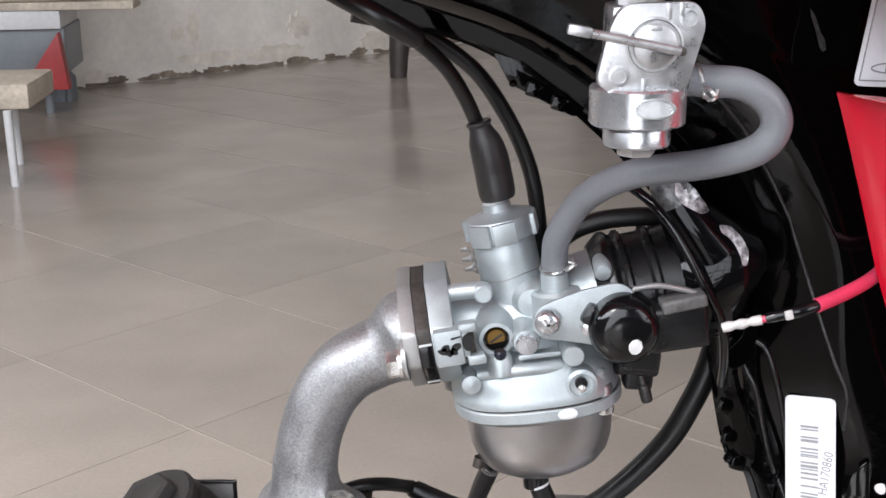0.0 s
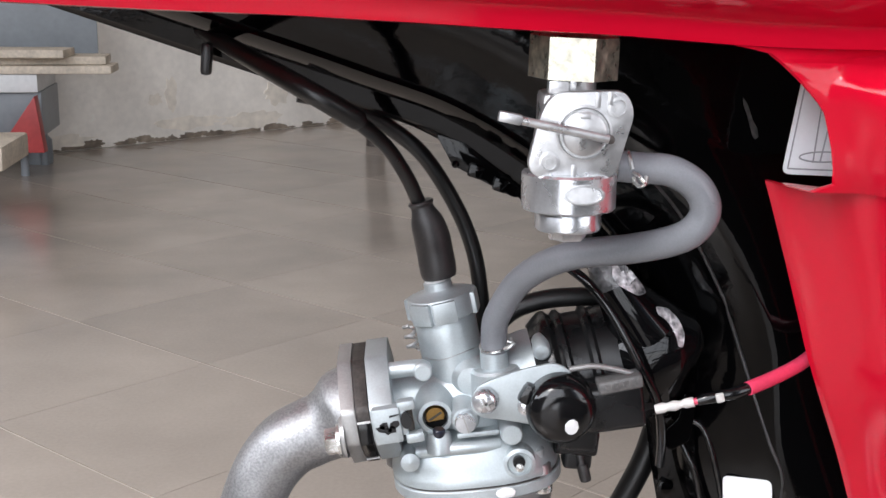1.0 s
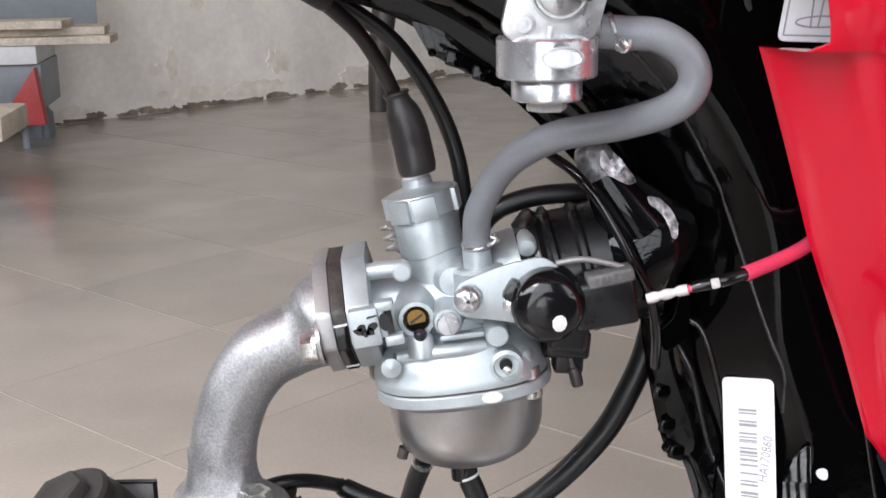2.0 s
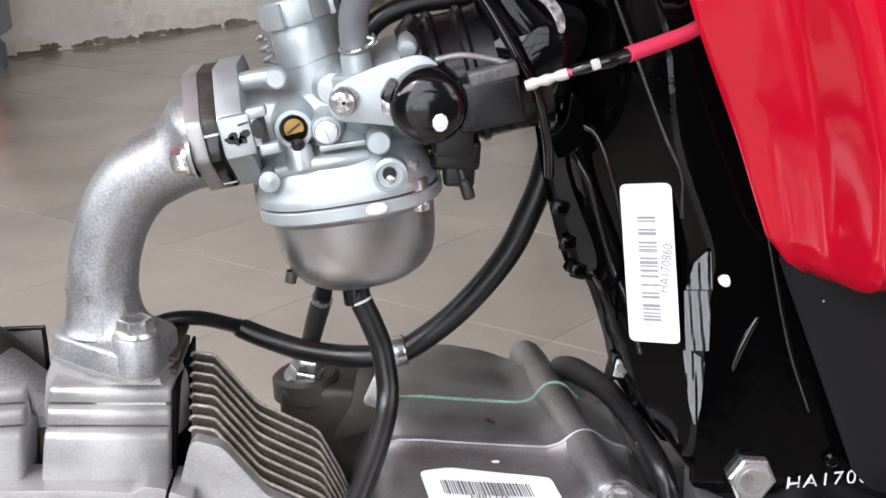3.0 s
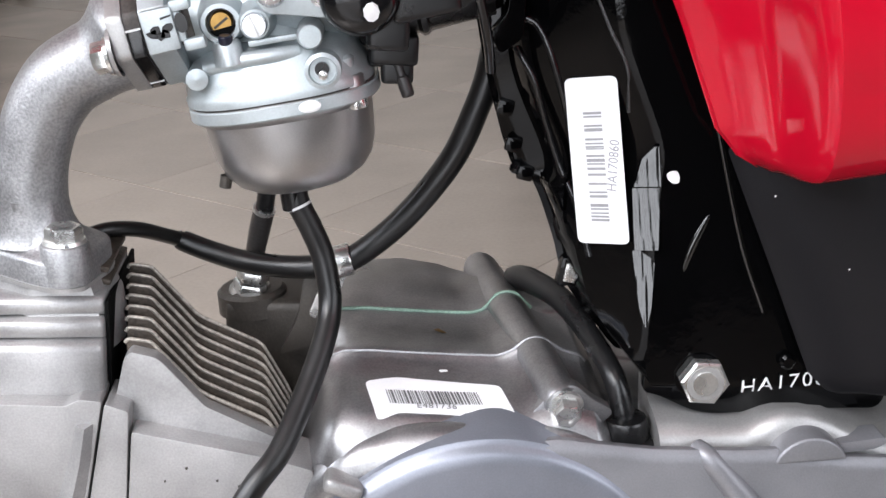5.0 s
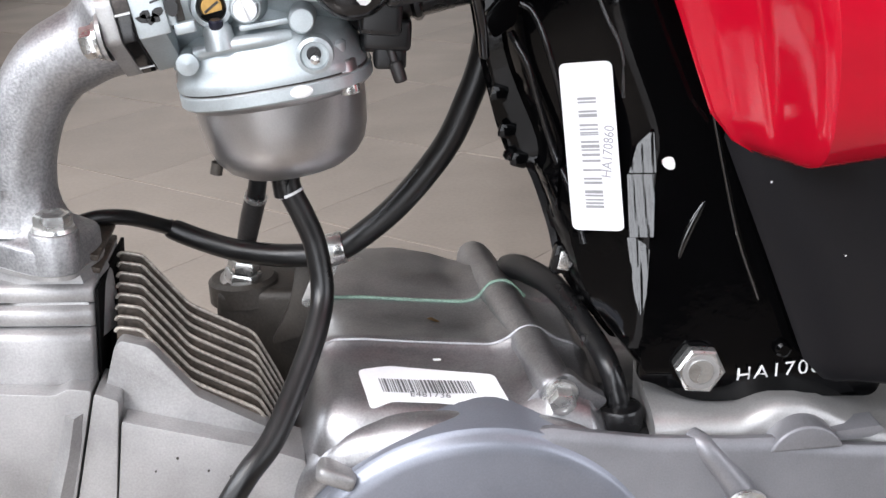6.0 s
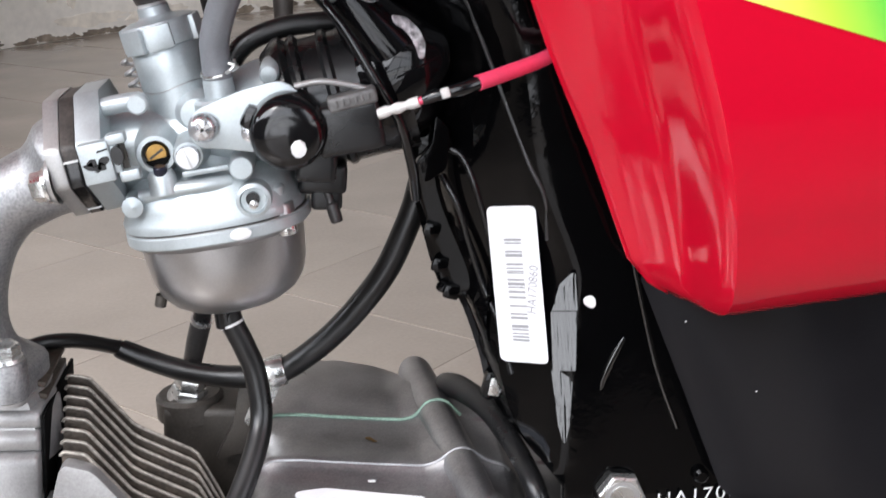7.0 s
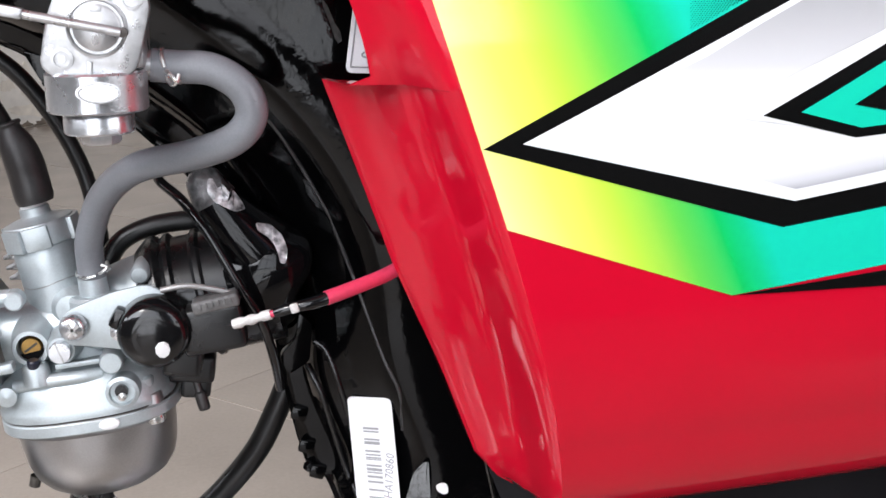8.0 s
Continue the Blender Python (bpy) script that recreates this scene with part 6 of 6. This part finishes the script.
# ---- air tube: bellows, lip and elbow ----
AXIS = pose(0.0605, 0.4330, 0.5445) @ pose(0, 0, 0, 0, -12, 0) @ ALONG
bellows = part("air_bellows", turned([(0.0200, -0.004), (0.0232, 0.0000), (0.0240, 0.0012), (0.0240, 0.0030), (0.0228, 0.0042), (0.0222, 0.0050), (0.0236, 0.0066), (0.0236, 0.0080), (0.0218, 0.0092), (0.0216, 0.0150), (0.0230, 0.0162), (0.0230, 0.0178), (0.0220, 0.0190), (0.0222, 0.0300), (0.0226, 0.0400)], AXIS, 56), RUBBER, bike, "ribbed black rubber air tube")
part("tube_lip", tube([(0.0630, 0.4235, 0.5906), (0.0650, 0.4200, 0.5892), (0.0720, 0.4120, 0.5845), (0.0800, 0.4060, 0.5742), (0.0890, 0.4030, 0.5580), (0.0960, 0.4050, 0.5440), (0.0995, 0.4120, 0.5280), (0.1010, 0.4200, 0.5150)], 0.0017, 14, 6), SHINY_PLASTIC, bellows)
elbow = part("air_elbow", tube([(0.0860, 0.4345, 0.5490, 0.0200), (0.0915, 0.4310, 0.5515, 0.0205), (0.0975, 0.4270, 0.5560, 0.0195), (0.1030, 0.4240, 0.5595, 0.0165), (0.1075, 0.4235, 0.5605, 0.0125), (0.1105, 0.4245, 0.5600, 0.0075), (0.1120, 0.4255, 0.5595, 0.0030)], None, 48, 8), ELBOW, bike, "glossy black air-intake elbow in crumpled film")
neck = part("elbow_neck", tube([(0.0772, 0.4215, 0.5932, 0.0030), (0.0779, 0.4212, 0.5912, 0.0052), (0.0800, 0.4208, 0.5865, 0.0066), (0.0835, 0.4205, 0.5805, 0.0084), (0.0885, 0.4212, 0.5735, 0.0108), (0.0940, 0.4232, 0.5662, 0.0138), (0.0985, 0.4255, 0.5605, 0.0160)], None, 44, 8), ELBOW, elbow)
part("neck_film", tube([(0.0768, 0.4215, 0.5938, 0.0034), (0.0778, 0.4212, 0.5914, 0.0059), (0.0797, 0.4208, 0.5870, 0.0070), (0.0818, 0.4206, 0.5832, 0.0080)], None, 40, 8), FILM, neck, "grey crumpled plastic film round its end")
# two pale patches paint the highlights on neck and bulge
for highlight_line in ([(0.0800, 0.5918), (0.0852, 0.5908), (0.0880, 0.5872), (0.0908, 0.5838), (0.0922, 0.5812), (0.0890, 0.5806), (0.0850, 0.5826), (0.0822, 0.5842), (0.0798, 0.5872)],
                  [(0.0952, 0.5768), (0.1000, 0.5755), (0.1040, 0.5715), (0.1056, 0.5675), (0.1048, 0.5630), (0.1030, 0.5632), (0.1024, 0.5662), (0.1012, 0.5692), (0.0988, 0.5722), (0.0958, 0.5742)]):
    part("clear_wrap", draped(rounded(highlight_line, 0.0010), tree_of(elbow, neck), 0.0012, 5), ELBOW_HIGHLIGHT, elbow, "pale patch painting a highlight on its crumpled film")

# ---- electric lead ----
lead = part("electric_lead", tube([(0.1170, 0.3695, 0.5612), (0.1260, 0.3745, 0.5628), (0.1370, 0.3830, 0.5645), (0.1460, 0.3910, 0.5670), (0.1560, 0.3960, 0.5720)], 0.0023, 18, 6), PINK_WIRE, bike, "pink-red electric lead with a crimped bullet plug")
part("lead_sleeve", tube([(0.1010, 0.3692, 0.5572, 0.0015), (0.1040, 0.3688, 0.5582, 0.0018), (0.1080, 0.3684, 0.5592, 0.0018), (0.1130, 0.3685, 0.5602, 0.0020), (0.1210, 0.3716, 0.5620, 0.0021)], None, 16, 5), SHINY_PLASTIC, lead, "clear black sleeve")
part("bullet_plug", tube([(0.0882, 0.3722, 0.5533, 0.0015), (0.0905, 0.3718, 0.5540, 0.0017), (0.0920, 0.3714, 0.5545, 0.0013), (0.0940, 0.3710, 0.5550, 0.0017), (0.0962, 0.3705, 0.5557, 0.0012), (0.0975, 0.3702, 0.5561, 0.0016), (0.1000, 0.3696, 0.5568, 0.0016)], None, 14, 4), CLEAR_SLEEVE, lead, "white crimped bullet plug")
part("bare_core", tube([(0.0990, 0.3698, 0.5565), (0.1025, 0.3690, 0.5577)], 0.0011, 12, 2), PINK_WIRE, lead)
part("metal_crimp", block(0.0026, 0.0016, 0.0030, pose(0.1072, 0.3655, 0.5596, 0, -14, 0), 0.0006), CLEAR_SLEEVE, lead)

# ---- hoses under the carburettor ----
drain = part("drain_hose", tube([(0.0352, 0.4290, 0.4790), (0.0358, 0.4285, 0.4730), (0.0392, 0.4285, 0.4640), (0.0424, 0.4280, 0.4530), (0.0434, 0.4240, 0.4378), (0.0397, 0.4140, 0.4262), (0.0318, 0.3995, 0.4125), (0.0246, 0.3880, 0.4026), (0.0160, 0.3810, 0.3946), (0.0060, 0.3770, 0.3800), (-0.0020, 0.3770, 0.3600)], 0.0040, 22, 8), SATIN_RUBBER, bike, "black drain hose")
part("hose_ring", tube([(0.0358, 0.4285, 0.4726), (0.0361, 0.4284, 0.4718)], 0.0043, 22, 2), WHITE_PAINT, drain)
part("drain_spigot", turned([(0.0046, 0), (0.0046, 0.010)], pose(0.0348, 0.4292, 0.4715, 0, -4, 0), 24), RUBBER, drain)
clutch = part("clutch_cable", tube([(-0.0420, 0.4480, 0.4600, 0.0028), (-0.0330, 0.4520, 0.4612, 0.0028), (-0.0240, 0.4600, 0.4580, 0.0028), (-0.0160, 0.4740, 0.4500, 0.0028), (-0.0110, 0.4790, 0.4462, 0.0029)], None, 18, 6), SATIN_RUBBER, bike, "black cable in a thick sleeve, held by a metal clamp")
part("cable_sleeve", tube([(-0.0120, 0.4785, 0.4468, 0.0036), (-0.0110, 0.4780, 0.4462, 0.0040), (0.0000, 0.4760, 0.4415, 0.0041), (0.0130, 0.4710, 0.4385, 0.0042), (0.0300, 0.4640, 0.4378, 0.0043), (0.0440, 0.4610, 0.4390, 0.0044), (0.0540, 0.4600, 0.4425, 0.0045), (0.0715, 0.4580, 0.4560, 0.0046), (0.0889, 0.4560, 0.4760, 0.0047), (0.0985, 0.4550, 0.4940, 0.0047), (0.1040, 0.4550, 0.5080, 0.0047), (0.1080, 0.4550, 0.5250, 0.0047)], None, 22, 8), SATIN_RUBBER, clutch)
band_m = pose(0.0465, 0.4605, 0.4400) @ pose(0, 0, 0, 0, 80, 0)
part("hose_clamp", turned([(0.0050, -0.0046), (0.0056, -0.0046), (0.0060, -0.0040), (0.0060, 0.0040), (0.0056, 0.0046), (0.0050, 0.0046)], band_m, 32), ZINC_PLATE, clutch, "bent metal clamp")
part("clamp_leg", slab(rounded([(0.0330, 0.4180), (0.0430, 0.4390), (0.0490, 0.4390), (0.0490, 0.4340), (0.0400, 0.4150)], 0.002), 0.0014, pose(0, 0.4640, 0), 0.0004), ZINC_PLATE, clutch)

# ---- lead into the crankcase ----
loom = part("wire_loom", tube([(0.1135, 0.4930, 0.4165, 0.0040), (0.1155, 0.4870, 0.4180, 0.0050), (0.1195, 0.4780, 0.4195, 0.0050), (0.1275, 0.4570, 0.4195, 0.0045), (0.1345, 0.4350, 0.4130, 0.0040), (0.1382, 0.4160, 0.4075, 0.0039), (0.1405, 0.4110, 0.3975, 0.0040), (0.1412, 0.4100, 0.3860, 0.0040)], None, 22, 8), RUBBER, bike, "black sleeved loom entering the crankcase through a grommet")
grommet_m = pose(0.1412, 0.4095, 0.3832, 0, 0, 0)
part("grommet", turned([(0.0104, -0.010), (0.0104, 0.0016), (0.0094, 0.0028), (0.0079, 0.0032), (0.0078, 0.0098), (0.0072, 0.0108), (0.0046, 0.0110)], grommet_m, 36), RUBBER, loom, "black rubber grommet")

# ---- things along the far wall ----
def box_part(name, sx, sy, sz, x, y, z, rz, mat, parent, bevel=0.004, label=""):
    return part(name, block(sx, sy, sz, pose(x, y, z, 0, 0, rz), bevel), mat, parent, label)


bench = thing("low_bench", "low bench with a thick worn plank top on white steel legs", "bench")
box_part("plank_top", 0.82, 0.30, 0.064, -1.410, 3.26, 0.2170, 4, WOOD, bench, 0.010)
for x, y in ((-1.029, 3.09), (-1.10, 3.36), (-1.70, 3.06), (-1.70, 3.32)):
    part("leg", tube([(x, y, 0.0), (x - 0.004, y + 0.003, 0.190)], 0.0105, 14, 3), WHITE_PAINT, bench)

rack = thing("parts_rack", "grey steel rack with a white shelf edge near the wall", "rack")
box_part("side_panel", 0.60, 0.34, 0.150, -1.500, 4.33, 0.2100, 6, GREY_PAINT, rack)
box_part("shelf", 0.62, 0.36, 0.060, -1.513, 4.31, 0.3150, 6, WHITE_PAINT, rack)
box_part("upper_panel", 0.52, 0.04, 0.30, -1.330, 4.50, 0.5300, 16, GREY_PAINT, rack)
for x, y in ((-1.26, 4.22), (-1.26, 4.46), (-1.74, 4.18), (-1.74, 4.42)):
    part("foot", tube([(x, y, 0.0), (x, y, 0.140)], 0.014, 12, 3), GREY_PAINT, rack)
for x, y, z, rz, lng in ((-1.390, 4.22, 0.3590, 4, 0.88), (-1.430, 4.25, 0.3860, 7, 0.90), (-1.520, 4.20, 0.4120, 2, 0.86)):
    tagged(box_part("plank", lng, 0.17, 0.026, x, y, z, rz, WOOD, None), "weathered plank lying stacked on the rack", "plank", "planks on the rack")
wedge = slab([(0, 0), (0.155, 0), (0.132, 0.186)], 0.05, pose(-1.314, 4.10, 0.094) @ pose(0, 0, 0, 0, 0, 2), 0.004)
red = thing("red_bracket", "dull red triangular steel bracket on a round foot", "bracket")
part("gusset", wedge, RED_PAINT, red)
part("foot", turned([(0.045, 0), (0.048, 0.02), (0.046, 0.085), (0.030, 0.104), (0, 0.106)], pose(-1.290, 4.50, 0), 24, False), GREY_PAINT, red)

post = thing("stool_leg", "dark tapered steel stool leg standing on the tiles", "stool")
part("post", tube([(-0.103, 4.98, 0.0, 0.034), (-0.098, 4.985, 0.12, 0.040), (-0.085, 5.0, 0.26, 0.046), (-0.06, 5.02, 0.45, 0.05)], None, 20, 4), STEEL_BAR, post)
part("seat", turned([(0.16, 0), (0.17, 0.01), (0.17, 0.03), (0.15, 0.04), (0, 0.042)], pose(0.0, 5.05, 0.44), 32, False), STEEL_BAR, post)

# ---- floor tiles ----
# laid askew to the walls: wide pale joints one way, tight ones the other
TILED = pose(-0.622, 1.846, 0, 0, 0, SPIN + 3.8)
SIDE = 0.41
tile_mesh = finish(block(SIDE - 0.0050, SIDE - 0.0012, 0.008, Matrix(), 0.0), "tile", TILE)
far_tiles = bmesh.new()
for i in range(-14, 20):
    for j in range(-13, 12):
        at = TILED @ pose((i + 0.5) * SIDE, (j + 0.5) * SIDE, -0.0036 + 0.00012 * ((i * 7 + j * 3) % 3), 0, 0, 180 * ((i * 3 + j) % 2))
        u, v, _ = ROOM.inverted() @ at.translation
        if not (U0 + 0.25 < u < U1 - 0.1 and V0 + 0.25 < v < V1 + 0.12):
            continue
        if -2 <= i <= 9 and -4 <= j <= 8:
            ob = new("tile", tile_mesh)
            ob.matrix_world = at
            ob.parent = floor
        else:
            far_tiles.from_mesh(tile_mesh)
            bmesh.ops.transform(far_tiles, matrix=at, verts=far_tiles.verts[-len(tile_mesh.vertices):])
rest = part("tiles", far_tiles, TILE, floor)
tagged(rest, kind="stuff")
